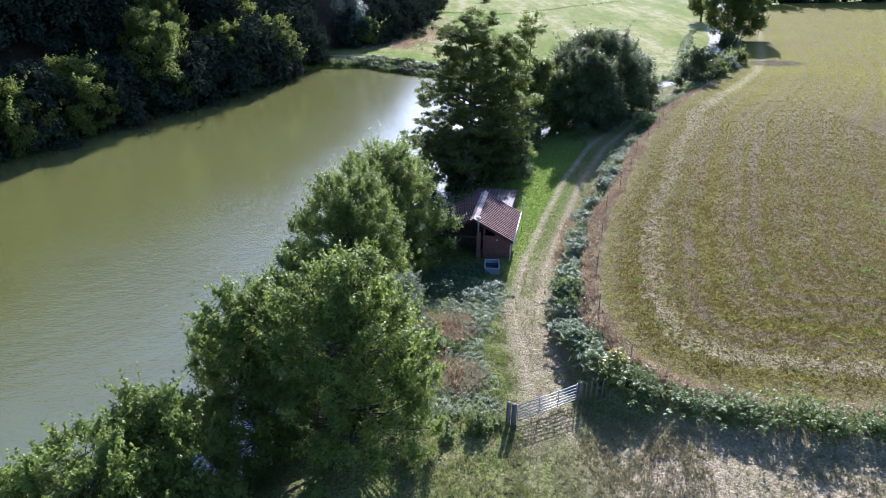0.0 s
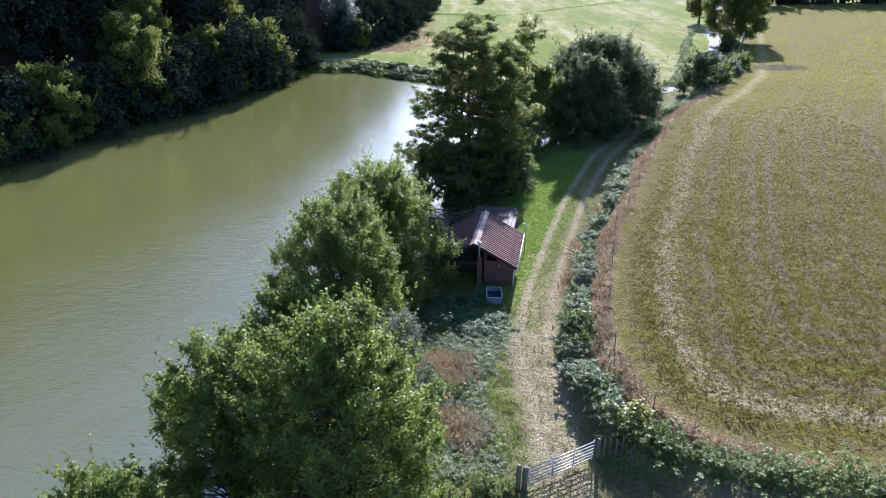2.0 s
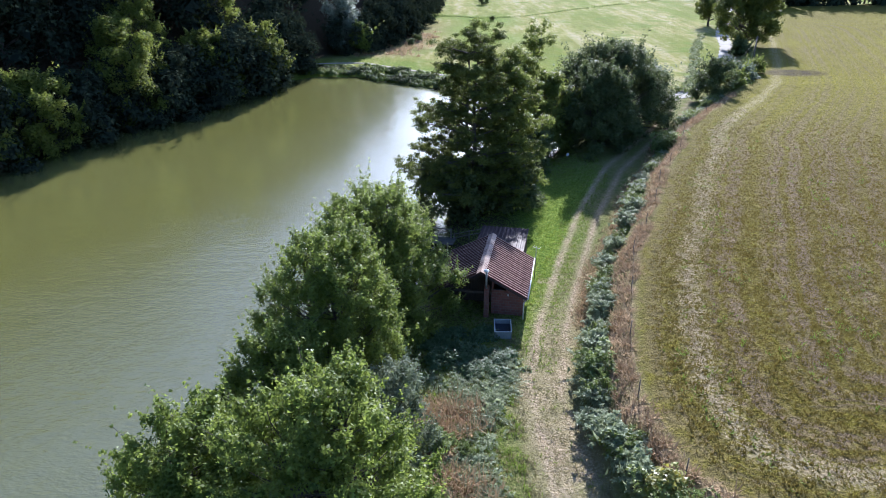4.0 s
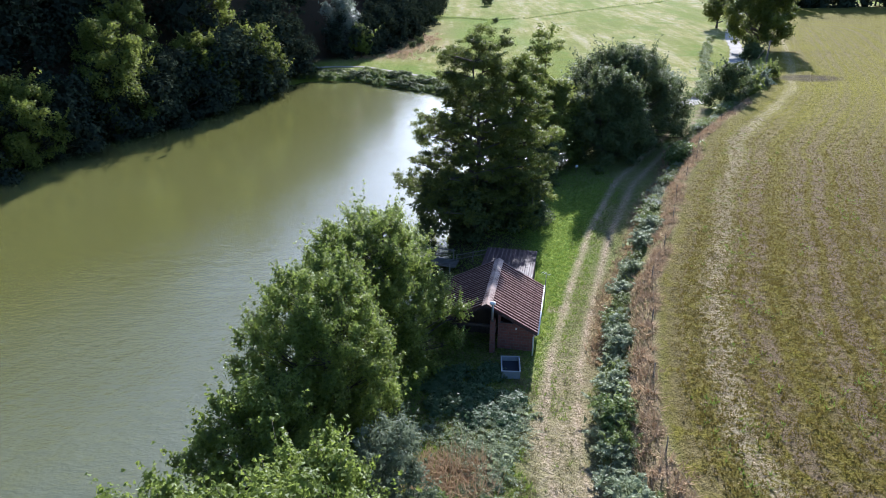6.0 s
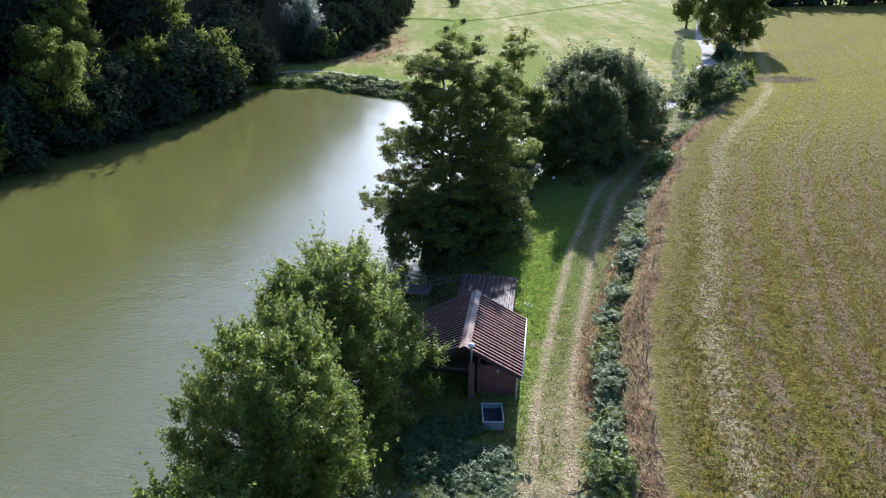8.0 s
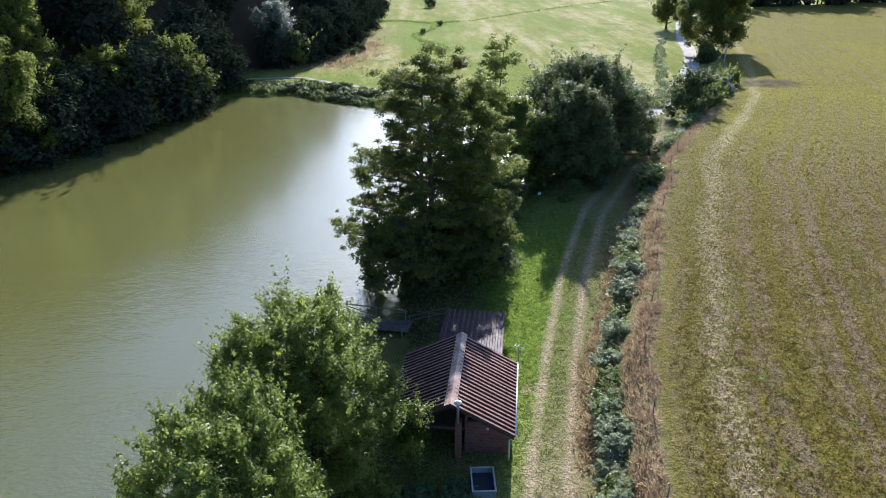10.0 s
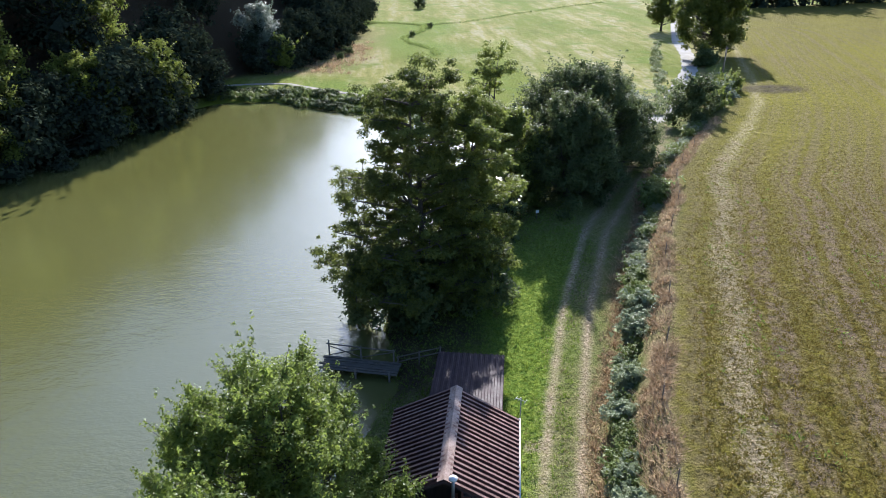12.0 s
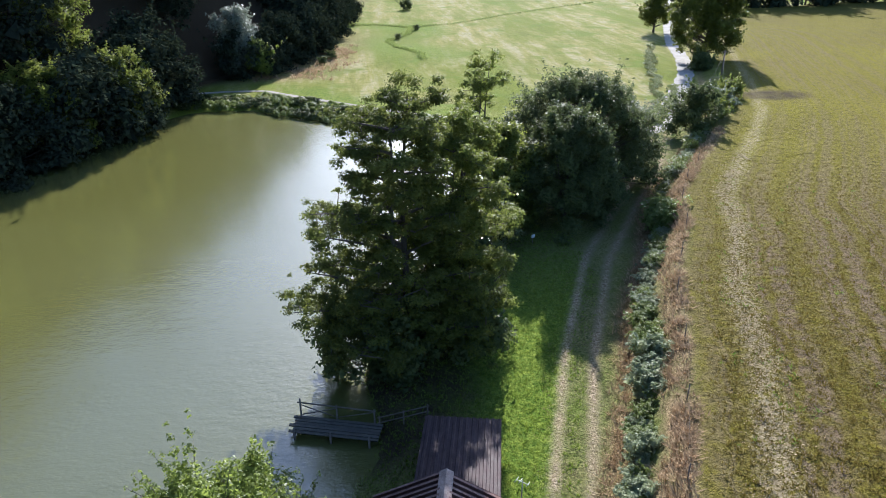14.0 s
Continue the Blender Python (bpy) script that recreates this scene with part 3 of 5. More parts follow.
def layered_tree(name, x, y, label, material, seed, h, low, limbs, reach, count, leaf, trunk, stems=2, lean=(0, 0), wide=0.26, extra=()):
    """An open tree: long limbs in layers, each with flat sprays of leaves on its outer part. reach: (share of the height, metres) pairs."""
    rng = np.random.default_rng(seed)
    cs, rs, runs, trunks = [], [], [], []
    for s in range(stems):
        w = 6.283 * (s + 0.3) / stems
        top = Vector((math.cos(w) * 0.9 * (stems > 1) + lean[0], math.sin(w) * 0.9 * (stems > 1) + lean[1], h * (0.93 - 0.08 * s)))
        pts = [Vector((0.12 * math.cos(w), 0.12 * math.sin(w), -0.3)).lerp(top, i / 8) + Vector((math.sin(i * 0.9 + s) * 0.16, math.cos(i * 0.8 + s * 2) * 0.16, 0)) * min(1, i / 2) for i in range(9)]
        trunks.append(pts)
        runs.append((pts, [trunk * (1.2 if i == 0 else 1 - 0.88 * i / 8) for i in range(9)]))
        for q in range(7):
            cs.append(top + Vector((rng.normal() * 0.5, rng.normal() * 0.5, rng.uniform(-0.6, 0.9))))
            rs.append((0.5, 0.5, 0.45))
    us, ls = [a for a, b in reach], [b for a, b in reach]
    plan_limbs = [((low + (0.96 * h - low) * (i + rng.random()) / limbs), i * 2.39996 + rng.normal() * 0.35, rng.uniform(0.62, 1.12)) for i in range(limbs)] + list(extra)
    for i, (z, w, k) in enumerate(plan_limbs):
        stem = trunks[i % stems]
        length = float(np.interp(z / h, us, ls)) * k
        z0 = max(0.8, z - 0.28 * length)
        j = min(7.99, (z0 + 0.3) / (stem[8].z + 0.3) * 8)
        a = stem[int(j)].lerp(stem[int(j) + 1], j - int(j))
        out, side = Vector((math.cos(w), math.sin(w), 0)), Vector((-math.sin(w), math.cos(w), 0))
        bend = rng.normal() * 0.15
        way = [a + (out + side * bend * f) * length * f + Vector((0, 0, (z - z0) * (1.5 * f - 0.5 * f * f))) for f in (0, 0.25, 0.5, 0.75, 1.0)]
        thick = trunk * (0.16 + 0.06 * length)
        runs.append((way, [thick * (1 - 0.85 * f / 4) for f in range(5)]))
        for q in range(int(4 + 4.2 * length)):
            f = 1 - 0.68 * rng.random() ** 1.3
            m = way[min(3, int(f * 4))].lerp(way[min(3, int(f * 4)) + 1], f * 4 - min(3, int(f * 4)))
            c = m + side * rng.normal() * wide * length * (0.35 + 0.65 * f) + Vector((0, 0, rng.normal() * 0.3))
            r = rng.uniform(0.17, 0.48)
            cs.append(c)
            rs.append((r * rng.uniform(0.9, 1.7), r * rng.uniform(0.9, 1.7), r * 0.66))
            if rng.random() < 0.35:
                runs.append(([m, m.lerp(c, 0.6) + Vector((0, 0, 0.06)), c], [thick * 0.3, thick * 0.2, 0.012]))
    ob = empty(name, pose(x, y, ground_at(x, y)))
    part("trunk", tubes("trunk", runs, 5), M_BARK, ob)
    part("crown", leaves("crown", cs, rs, count, leaf, rng, 0.4, core=1, hollow=0.15), material, ob)
    return tagged(ob, label, "tree")


layered_tree("alder_tree", 2.6, 70.0, "tall old alder with open layered branches", M_TALL, 501, h=17.4, low=2.0, limbs=72, reach=((0, 5.0), (0.25, 5.6), (0.42, 4.2), (0.55, 3.6), (0.75, 3.3), (0.9, 2.8), (1.0, 1.5)), count=170000, leaf=0.13, trunk=0.30, stems=2, extra=((4.2, 3.2, 1.25), (5.2, 3.5, 1.2), (3.4, 2.9, 1.15), (6.0, 2.8, 1.1), (9.8, 3.1, 1.45), (10.7, 3.35, 1.3), (9.0, 2.85, 1.3)))
layered_tree("alder_tree", 6.3, 73.0, "broad alder grown into its taller neighbour", M_SUNLIT, 502, h=14.6, low=2.2, limbs=56, reach=((0, 3.0), (0.3, 3.6), (0.6, 3.2), (0.85, 2.4), (1.0, 1.1)), count=110000, leaf=0.13, trunk=0.2, stems=2)
layered_tree("alder_tree", 11.2, 93.0, "slender alder with sparse top branches", M_SUNLIT, 503, h=16.4, low=2.5, limbs=24, reach=((0, 3.4), (0.4, 3.6), (0.7, 2.6), (0.88, 3.0), (1.0, 1.4)), count=17000, leaf=0.19, trunk=0.2, stems=2)
tree("alder_tree", 12.8, 90.5, "dense young alder at the lane edge", "tree", M_SUNLIT, "", h=9.8, low=0.4, rx=3.4, ry=3.2, n=120, br=0.7, count=26000, leaf=0.22, profile="dome", trunk=0.14, stems=3, core=4)
tree("willow_tree", 22.3, 99.0, "wide dark green willow thicket by the lane", "tree", M_DARKBUSH, "", h=10.8, low=0.3, rx=8.2, ry=7.0, n=300, br=1.0, count=90000, leaf=0.24, core=6, profile="dome", trunk=0.3, stems=3, narrow=0.35, sprig=0.15)
tree("willow_tree", 28.0, 102.0, "greyish willow beside the dark thicket", "tree", M_WILLOW, "", h=8.0, low=0.3, rx=3.0, ry=3.4, n=80, br=0.75, count=12000, leaf=0.28, profile="dome", trunk=0.2, stems=2, narrow=0.3)
tree("shrub", 0.8, 69.0, "dark undergrowth shrub on the shaded bank", "shrub", M_DARKBUSH, "", h=5.6, low=0.2, rx=3.2, ry=3.2, n=60, br=0.8, count=10000, leaf=0.28, profile="dome", trunk=0.07, stems=3)
tree("shrub", 5.6, 71.5, "dark undergrowth shrub below the tall alder", "shrub", M_DARKBUSH, "", h=5.5, low=0.2, rx=3.6, ry=3.4, n=60, br=0.8, count=10000, leaf=0.28, profile="dome", trunk=0.07, stems=3)
tree("willow_tree", 18.4, 90.8, "dark green willow bush at the lane edge", "tree", M_DARKBUSH, "", h=9.8, low=0.2, rx=5.2, ry=5.0, n=190, br=0.8, count=52000, leaf=0.24, core=8, profile="dome", trunk=0.12, stems=3, narrow=0.4, sprig=0.15)
tree("shrub", 10.5, 84.0, "dark undergrowth shrub at the lane side", "shrub", M_DARKBUSH, "", h=4.0, low=0.2, rx=3.0, ry=4.0, n=36, br=0.9, count=8000, leaf=0.22, profile="dome", trunk=0.07, stems=3)

# ---- trees and bushes by the road ----
tree("walnut_tree", 65.6, 163.5, "round walnut tree beside the road bend", "tree", M_WALNUT, "", h=14.6, low=2.7, rx=6.5, ry=5.8, lean=(0.9, 0), n=150, br=1.1, count=36000, leaf=0.34, profile="spread", trunk=0.45, sprig=0.2)
tree("roadside_tree", 72.8, 205, "round green tree beyond the road", "tree", M_WALNUT, "", h=10.5, low=2.2, rx=3.6, ry=3.6, n=60, br=1.1, count=12000, leaf=0.38, profile="spread", trunk=0.3, sprig=0.2)
tree("roadside_bush", 41.4, 113.8, "dark green bush at the lane mouth", "bush", M_DARKBUSH, "", h=6.6, low=0.2, rx=3.3, ry=3.2, n=60, br=0.8, count=9000, leaf=0.26, profile="dome", trunk=0.1, stems=3)
tree("roadside_bush", 45.4, 118.6, "light green bush on the field edge", "bush", M_SUNLIT, "", h=3.4, low=0.2, rx=2.5, ry=2.2, n=32, br=0.9, count=7000, leaf=0.26, profile="dome", trunk=0.08, stems=3)
tree("roadside_bush", 49.6, 123.5, "pale green bush on the field edge", "bush", M_WILLOW, "", h=2.2, low=0.2, rx=2.1, ry=2.0, n=24, br=0.8, count=5000, leaf=0.26, profile="dome", trunk=0.07, stems=3)
tree("roadside_bush", 53.4, 129.4, "low pale green bush at the field corner", "bush", M_SUNLIT, "", h=1.6, low=0.1, rx=1.7, ry=1.9, n=28, br=0.7, count=5500, leaf=0.24, profile="dome", trunk=0.07, stems=3)
tree("roadside_bush", 62.2, 156, "dark bush at the foot of the walnut", "bush", M_DARKBUSH, "", h=2.6, low=0.2, rx=1.8, ry=2.4, n=24, br=0.9, count=4500, leaf=0.3, profile="dome", trunk=0.07, stems=3)

# ---- wood on the slope ----
def kind_of_tree(name, label, material, seed, category="tree", group="", **kw):
    rng = np.random.default_rng(seed)
    wood, crown = tree_parts(rng, **kw)
    ob = new(name)
    part("trunk", wood, M_BARK, ob)
    part("crown", crown, material, ob)
    return tagged(ob, label, category, group)


WOOD = "trees of the wood on the slope"
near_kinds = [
    kind_of_tree("oak_tree", "dark oak at the wood edge above the water", M_SHADEDOAK, 21, group=WOOD, h=13, low=0.8, rx=4.6, ry=4.6, n=55, br=1.45, count=6200, leaf=0.38, profile="oval", trunk=0.28, sprig=0.12),
    kind_of_tree("oak_tree", "dark broad oak at the wood edge", M_SHADEDOAK, 22, group=WOOD, h=11, low=0.6, rx=5.0, ry=4.6, n=50, br=1.5, count=6200, leaf=0.38, profile="spread", trunk=0.28, sprig=0.12),
    kind_of_tree("oak_tree", "tall dark oak at the wood edge", M_SHADEDOAK, 23, group=WOOD, h=15, low=1.0, rx=4.4, ry=4.4, n=55, br=1.5, count=6200, leaf=0.38, profile="oval", trunk=0.3, sprig=0.08),
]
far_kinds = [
    kind_of_tree("oak_tree", "dark oak inside the wood", M_SHADEDOAK, 31, group=WOOD, h=14, low=3, rx=4.8, ry=4.8, n=34, br=1.8, count=1900, leaf=0.8, profile="oval", trunk=0.3, sprig=0.08),
    kind_of_tree("oak_tree", "dark tall oak inside the wood", M_SHADEDOAK, 32, group=WOOD, h=16, low=3, rx=4.8, ry=5.2, n=34, br=1.9, count=1900, leaf=0.8, profile="spread", trunk=0.3, sprig=0.08),
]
shore_kinds = [kind_of_tree("oak_tree", "low dark oak hanging over the water", M_SHADEDOAK, 26 + i, group=WOOD, h=7.5 + i, low=0.1, rx=4.4, ry=3.8, n=44, br=1.2, count=5800, leaf=0.37, profile="dome", trunk=0.2, sprig=0.12) for i in range(2)]
rngw = random.Random(4)
used = set()


def plant(kinds, x, y, s=1.0):
    k = rngw.choice(kinds)
    m4 = Matrix.LocRotScale((x, y, ground_at(x, y)), Euler((0, 0, rngw.random() * 6.28)), (s * rngw.uniform(0.9, 1.25),) * 3)
    if k.name not in used:
        used.add(k.name)
        k.matrix_basis = m4
        return k
    return copy_thing(k, m4)


edge = np.array(FOREST, float)
seg = np.hypot(*np.diff(edge, axis=0).T)
cum = np.concatenate([[0], np.cumsum(seg)])


def along(s, off):
    i = min(len(seg) - 1, max(0, int(np.searchsorted(cum, s) - 1)))
    d = (edge[i + 1] - edge[i]) / seg[i]
    p = edge[i] + d * (s - cum[i])
    return p[0] - d[1] * off, p[1] + d[0] * off


ASHES = ((-42, 103, 14.5), (-30, 127, 10.5), (-47.5, 90, 10.0), (-35.5, 118, 10.5), (-52.5, 80.5, 9.5), (-38, 130, 17), (-43.5, 111, 16))
CLEAR = [(x, y, 9) for x, y, h in ASHES] + [(-20.5, 160, 30), (-16.5, 158, 30)]


def sunny(x, y):
    """True where a tree would shade one of the light green trees that stand clear."""
    for cx, cy, far_off in CLEAR:
        s = (x - cx) * math.sin(radians(SUN_AZ)) + (y - cy) * math.cos(radians(SUN_AZ))
        o = abs((x - cx) * math.cos(radians(SUN_AZ)) - (y - cy) * math.sin(radians(SUN_AZ)))
        if -3 < s < far_off and o < (6.5 if far_off > 20 else 4.2):
            return True
    return False


start, stop = cum[3] - 4, cum[13] - 10
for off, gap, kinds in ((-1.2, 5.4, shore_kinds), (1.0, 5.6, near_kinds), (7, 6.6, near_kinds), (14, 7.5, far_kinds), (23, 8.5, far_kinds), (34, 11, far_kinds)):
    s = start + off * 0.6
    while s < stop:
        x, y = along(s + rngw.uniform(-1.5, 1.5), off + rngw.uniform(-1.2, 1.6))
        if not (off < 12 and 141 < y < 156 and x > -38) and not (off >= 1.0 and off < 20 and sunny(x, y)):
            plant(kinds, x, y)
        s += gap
for x, y, h in ASHES:
    tree("ash_tree", x, y, "light green ash leaning out of the dark wood", "tree", M_ASH, WOOD, h=h, low=0.8, rx=4.7, ry=4.4, n=110, br=0.9, count=20000, leaf=0.26, profile="oval", trunk=0.2, sprig=0.3)
tree("pale_tree", -20.5, 160, "pale silvery tree at the wood edge by the path", "tree", M_PALE, "", h=11.5, low=2.0, rx=3.2, ry=3.2, n=40, br=1.2, count=15000, leaf=0.28, profile="oval", trunk=0.2)
tree("young_tree", -16.5, 158, "small green tree at the wood edge", "tree", M_ALDER, "", h=6, low=1.0, rx=2.2, ry=2.2, n=22, br=0.9, count=7000, leaf=0.28, profile="oval", trunk=0.12)

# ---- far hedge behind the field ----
hk = [kind_of_tree("hedge_bush", "dark hedge bush behind the field", M_SHADEDOAK, 41 + i, "bush", "far hedge bushes", h=7 + i, low=0.2, rx=4.5, ry=3.5, n=26, br=1.7, count=1100, leaf=1.1, profile="dome", trunk=0.2) for i in range(2)]
for i in range(16):
    plant(hk, 102 + i * 7.5, 244 + i * 1.2 + rngw.uniform(-2, 2))

# ---- brambles ----
def mound(seed, lx, ly, h, n, count, material, label, name="bramble_bush", leaf=0.20):
    rng = np.random.default_rng(seed)
    cs, rs, runs = [], [], []
    for i in range(n):
        u, w = math.sqrt(rng.random()), rng.random() * 6.283
        x, y = math.cos(w) * u * lx, math.sin(w) * u * ly
        z = h * (1 - 0.65 * u * u) * (0.35 + 0.5 * rng.random())
        r = 0.26 + 0.3 * rng.random()
        cs.append((x, y, z))
        rs.append((r, r, r * 0.8))
        runs.append(([(x * 0.5, y * 0.5, -0.2), (x * 0.8, y * 0.8, z * 0.8), (x * 1.05, y * 1.05, z)], [0.015, 0.012, 0.006]))
    ob = new(name)
    part("stem_tangle", tubes("stem_tangle", runs, 4), M_STEM, ob)
    part("foliage", leaves("foliage", cs, rs, count, leaf, rng, 0.7, narrow=0.65, core=3), material, ob)
    return tagged(ob, label, "bush")


def canes(seed, lx, ly, h, n, material, label, leaf=0.17, name="bramble_bush", per=26):
    """A bush of arching canes with leaves in rows along them, and a dense middle coloured dark as inner shade."""
    rng = np.random.default_rng(seed)
    runs, p, nrm, way, size, tint = [], [], [], [], [], []
    for i in range(n):
        w = rng.random() * 6.283
        foot = Vector((rng.normal() * 0.35 * lx, rng.normal() * 0.35 * ly, -0.15))
        out = Vector((math.cos(w) * lx, math.sin(w) * ly, 0)) * rng.uniform(0.35, 0.95)
        tall = h * rng.uniform(0.55, 1.12)
        tone = rng.random()
        bend = rng.uniform(0.55, 0.82)
        spot = [foot + out * u ** 1.2 + Vector((0, 0, tall * math.sin(math.pi * bend * u))) for u in (0, 0.25, 0.5, 0.75, 1.0)]
        if i % 3 == 0:
            runs.append((spot, [0.012, 0.011, 0.010, 0.008, 0.005]))
        for k in range(per):
            u = 4 * (0.18 + 0.82 * (k + rng.random()) / per)
            j = min(3, int(u))
            along_cane = (spot[j + 1] - spot[j]).normalized()
            side = along_cane.cross(Vector((0, 0, 1))) * (1 if k % 2 else -1) + along_cane * 0.5
            q = spot[j].lerp(spot[j + 1], min(1.0, u - j)) + side * leaf * rng.uniform(0.2, 0.9)
            p.append(q)
            nrm.append((rng.normal() * 0.45, rng.normal() * 0.45, 0.9))
            way.append(side)
            size.append(leaf * rng.uniform(0.65, 1.4))
            tint.append(0.5 * tone + 0.5 * rng.random())
    # large inner leaves, all at the darkest tint to paint the shade inside
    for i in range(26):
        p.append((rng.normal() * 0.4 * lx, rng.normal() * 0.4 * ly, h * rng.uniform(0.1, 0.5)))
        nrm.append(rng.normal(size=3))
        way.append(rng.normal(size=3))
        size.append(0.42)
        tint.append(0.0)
    ob = new(name)
    part("stem_tangle", tubes("stem_tangle", runs, 3), M_STEM, ob)
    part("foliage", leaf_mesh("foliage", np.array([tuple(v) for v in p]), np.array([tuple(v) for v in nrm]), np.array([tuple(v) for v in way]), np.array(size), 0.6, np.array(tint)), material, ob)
    return tagged(ob, label, "bush")


LANE_KINDS = [(M_SILVER, "silvery grey bramble bush on the lane bank"), (M_BRAMBLE, "grey-green bramble bush on the lane bank"), (M_FERN, "bright green ferns on the lane bank"), (M_SILVER, "silvery grey bramble bush on the lane bank"), (M_BRAMBLE, "grey-green bramble bush on the lane bank"), (M_FERN, "bright green ferns on the lane bank")]
brambles = [canes(60 + i, 1.15, 0.85, 1.1, 38, mt, lb, leaf=0.145, per=36) for i, (mt, lb) in enumerate(LANE_KINDS)]
tall_br = [canes(70 + i, 1.7, 1.1, 1.45, 64, (M_BRAMBLE, M_FERN, M_BRAMBLE)[i], "green bramble bush in the field hedge", leaf=0.14, per=30) for i in range(3)]
low_br = [canes(80 + i, 1.5, 1.3, 0.42, 46, M_PALEBR, "low pale grey-green bramble patch in rough grass", leaf=0.14, per=22) for i in range(3)]
yellow = mound(90, 0.8, 0.7, 1.5, 12, 900, M_YELLOW, "yellowing bramble bush by the gate")
dam_br = [mound(95 + i, 2.6, 1.8, 1.6, 34, 3200, M_BRAMBLE if i else M_DARKBUSH, "green bramble bush on the pond dam", leaf=0.19) for i in range(2)]


def line_points(line, gap, off=0.0):
    line = np.array(line, float)
    out, left = [], 0.0
    for a, b in zip(line[:-1], line[1:]):
        d = b - a
        n = math.hypot(*d)
        d = d / n
        s = left
        while s < n:
            out.append((a[0] + d[0] * s + d[1] * off, a[1] + d[1] * s - d[0] * off, math.degrees(math.atan2(d[1], d[0]))))
            s += gap
        left = s - n
    return out


def set_bush(kinds, x, y, turn=None, s=1.0):
    k = rngw.choice(kinds)
    m4 = Matrix.LocRotScale((x, y, ground_at(x, y) - 0.05), Euler((0, 0, radians(turn if turn is not None else rngw.random() * 360))), (s, s, s * rngw.uniform(0.8, 1.15)))
    if k.name not in used:
        used.add(k.name)
        k.matrix_basis = m4
        return k
    return copy_thing(k, m4)


lane_side = [p for p in EDGE if p[1] > 31 and p[0] < 45 and p[1] < 115]
stretch = 0
for i, (x, y, a) in enumerate(line_points(lane_side, 0.4, -1.3)):
    if i % 5 == 0:
        stretch = rngw.choice((0, 3)) if rngw.random() < 0.5 else rngw.randrange(6)
    if rngw.random() < 0.95:
        kinds = [brambles[stretch]] * 3 + [rngw.choice(brambles)]
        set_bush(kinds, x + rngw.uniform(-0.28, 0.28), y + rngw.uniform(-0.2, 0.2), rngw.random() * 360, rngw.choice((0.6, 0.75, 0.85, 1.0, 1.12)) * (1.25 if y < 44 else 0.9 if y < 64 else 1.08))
for x, y, a in line_points([(10.2, 31.6), (12.2, 29.6), (16, 28), (21.6, 27.1), (34, 25.6)], 1.7, 0.9):
    set_bush(tall_br, x, y, a + rngw.uniform(-20, 20), rngw.uniform(0.85, 1.1))
yellow.matrix_basis = pose(9.4, 31.6, ground_at(9.4, 31.6))
for x, y in ((2.2, 39.9), (1.2, 40.6), (0.2, 41.4), (2.3, 41.4), (3.3, 42.2), (1.2, 42.4), (-0.8, 42.2), (3.9, 43.4), (1.5, 35.2), (1.3, 34.0), (1.9, 36.6), (-1.6, 35.4), (-1.0, 30.6), (0.2, 29.8), (-1.4, 28.6), (2.9, 40.6), (0.6, 39.9), (3.3, 41.0), (2.6, 43.2), (0.9, 43.6), (2.0, 38.6), (1.0, 37.6), (0.9, 35.0), (2.1, 33.2), (0.7, 31.6), (1.6, 32.2), (2.2, 30.6), (-0.2, 32.4)):
    set_bush(low_br, x, y, None, rngw.uniform(0.7, 1.0))
for x, y in ((1.7, 28.3), (0.2, 27.5), (-1.3, 26.8), (2.7, 28.8), (-0.4, 36.4), (0.9, 36.0)):
    set_bush(brambles, x, y, None, rngw.uniform(0.5, 0.65))
dam_line = [(-27, 141), (-23, 140.5), (-15, 140.5), (-6, 133.5), (1, 129.5), (10, 123), (18, 117.5)]
for off in (-1.2, 1.6):
    for x, y, a in line_points(dam_line, 2.5, off):
        set_bush(dam_br, x + rngw.uniform(-1, 1), y + rngw.uniform(-0.6, 0.6), a, rngw.uniform(0.75, 1.05))

# ---- road and path ----
M_ROAD = plain("pale_gravel_road", (0.40, 0.375, 0.33), 0.95, 0, 0.2, 0.5, bumps=0.3, gloss=0.03)
M_PATHDIRT = plain("pale_dirt_path", (0.33, 0.30, 0.24), 0.95, 0, 0.25, 0.6, bumps=0.3)


def ribbon(name, line, width, material, label, lift=0.05):
    pts = line_points(line, 1.0)
    verts, faces = [], []
    for i, (x, y, a) in enumerate(pts):
        nxv, nyv = -math.sin(radians(a)), math.cos(radians(a))
        w = width * (0.5 + 0.05 * math.sin(i * 1.3))
        row = [(x + nxv * w * k, y + nyv * w * k) for k in (-1.15, -1, -0.5, 0, 0.5, 1, 1.15)]
        zs = height(np.array(row))
        top = float(zs[1:6].max())
        for j, (p, z) in enumerate(zip(row, zs)):
            verts.append((p[0], p[1], float(z) - 0.15 if j in (0, 6) else 0.5 * (float(z) + top) + lift))
        if i:
            b = 7 * i
            for j in range(6):
                faces.append((b - 7 + j, b - 6 + j, b + j + 1, b + j))
    me = bpy.data.meshes.new(name)
    me.from_pydata(verts, [], faces)
    me.materials.append(material)
    return tagged(new(name, me), label, "road", kind="structure")


ribbon("road", ROAD, 2.7, M_ROAD, "narrow pale country road in sunlight")
ribbon("path", PATH, 1.0, M_PATHDIRT, "pale dirt path along the pond dam")

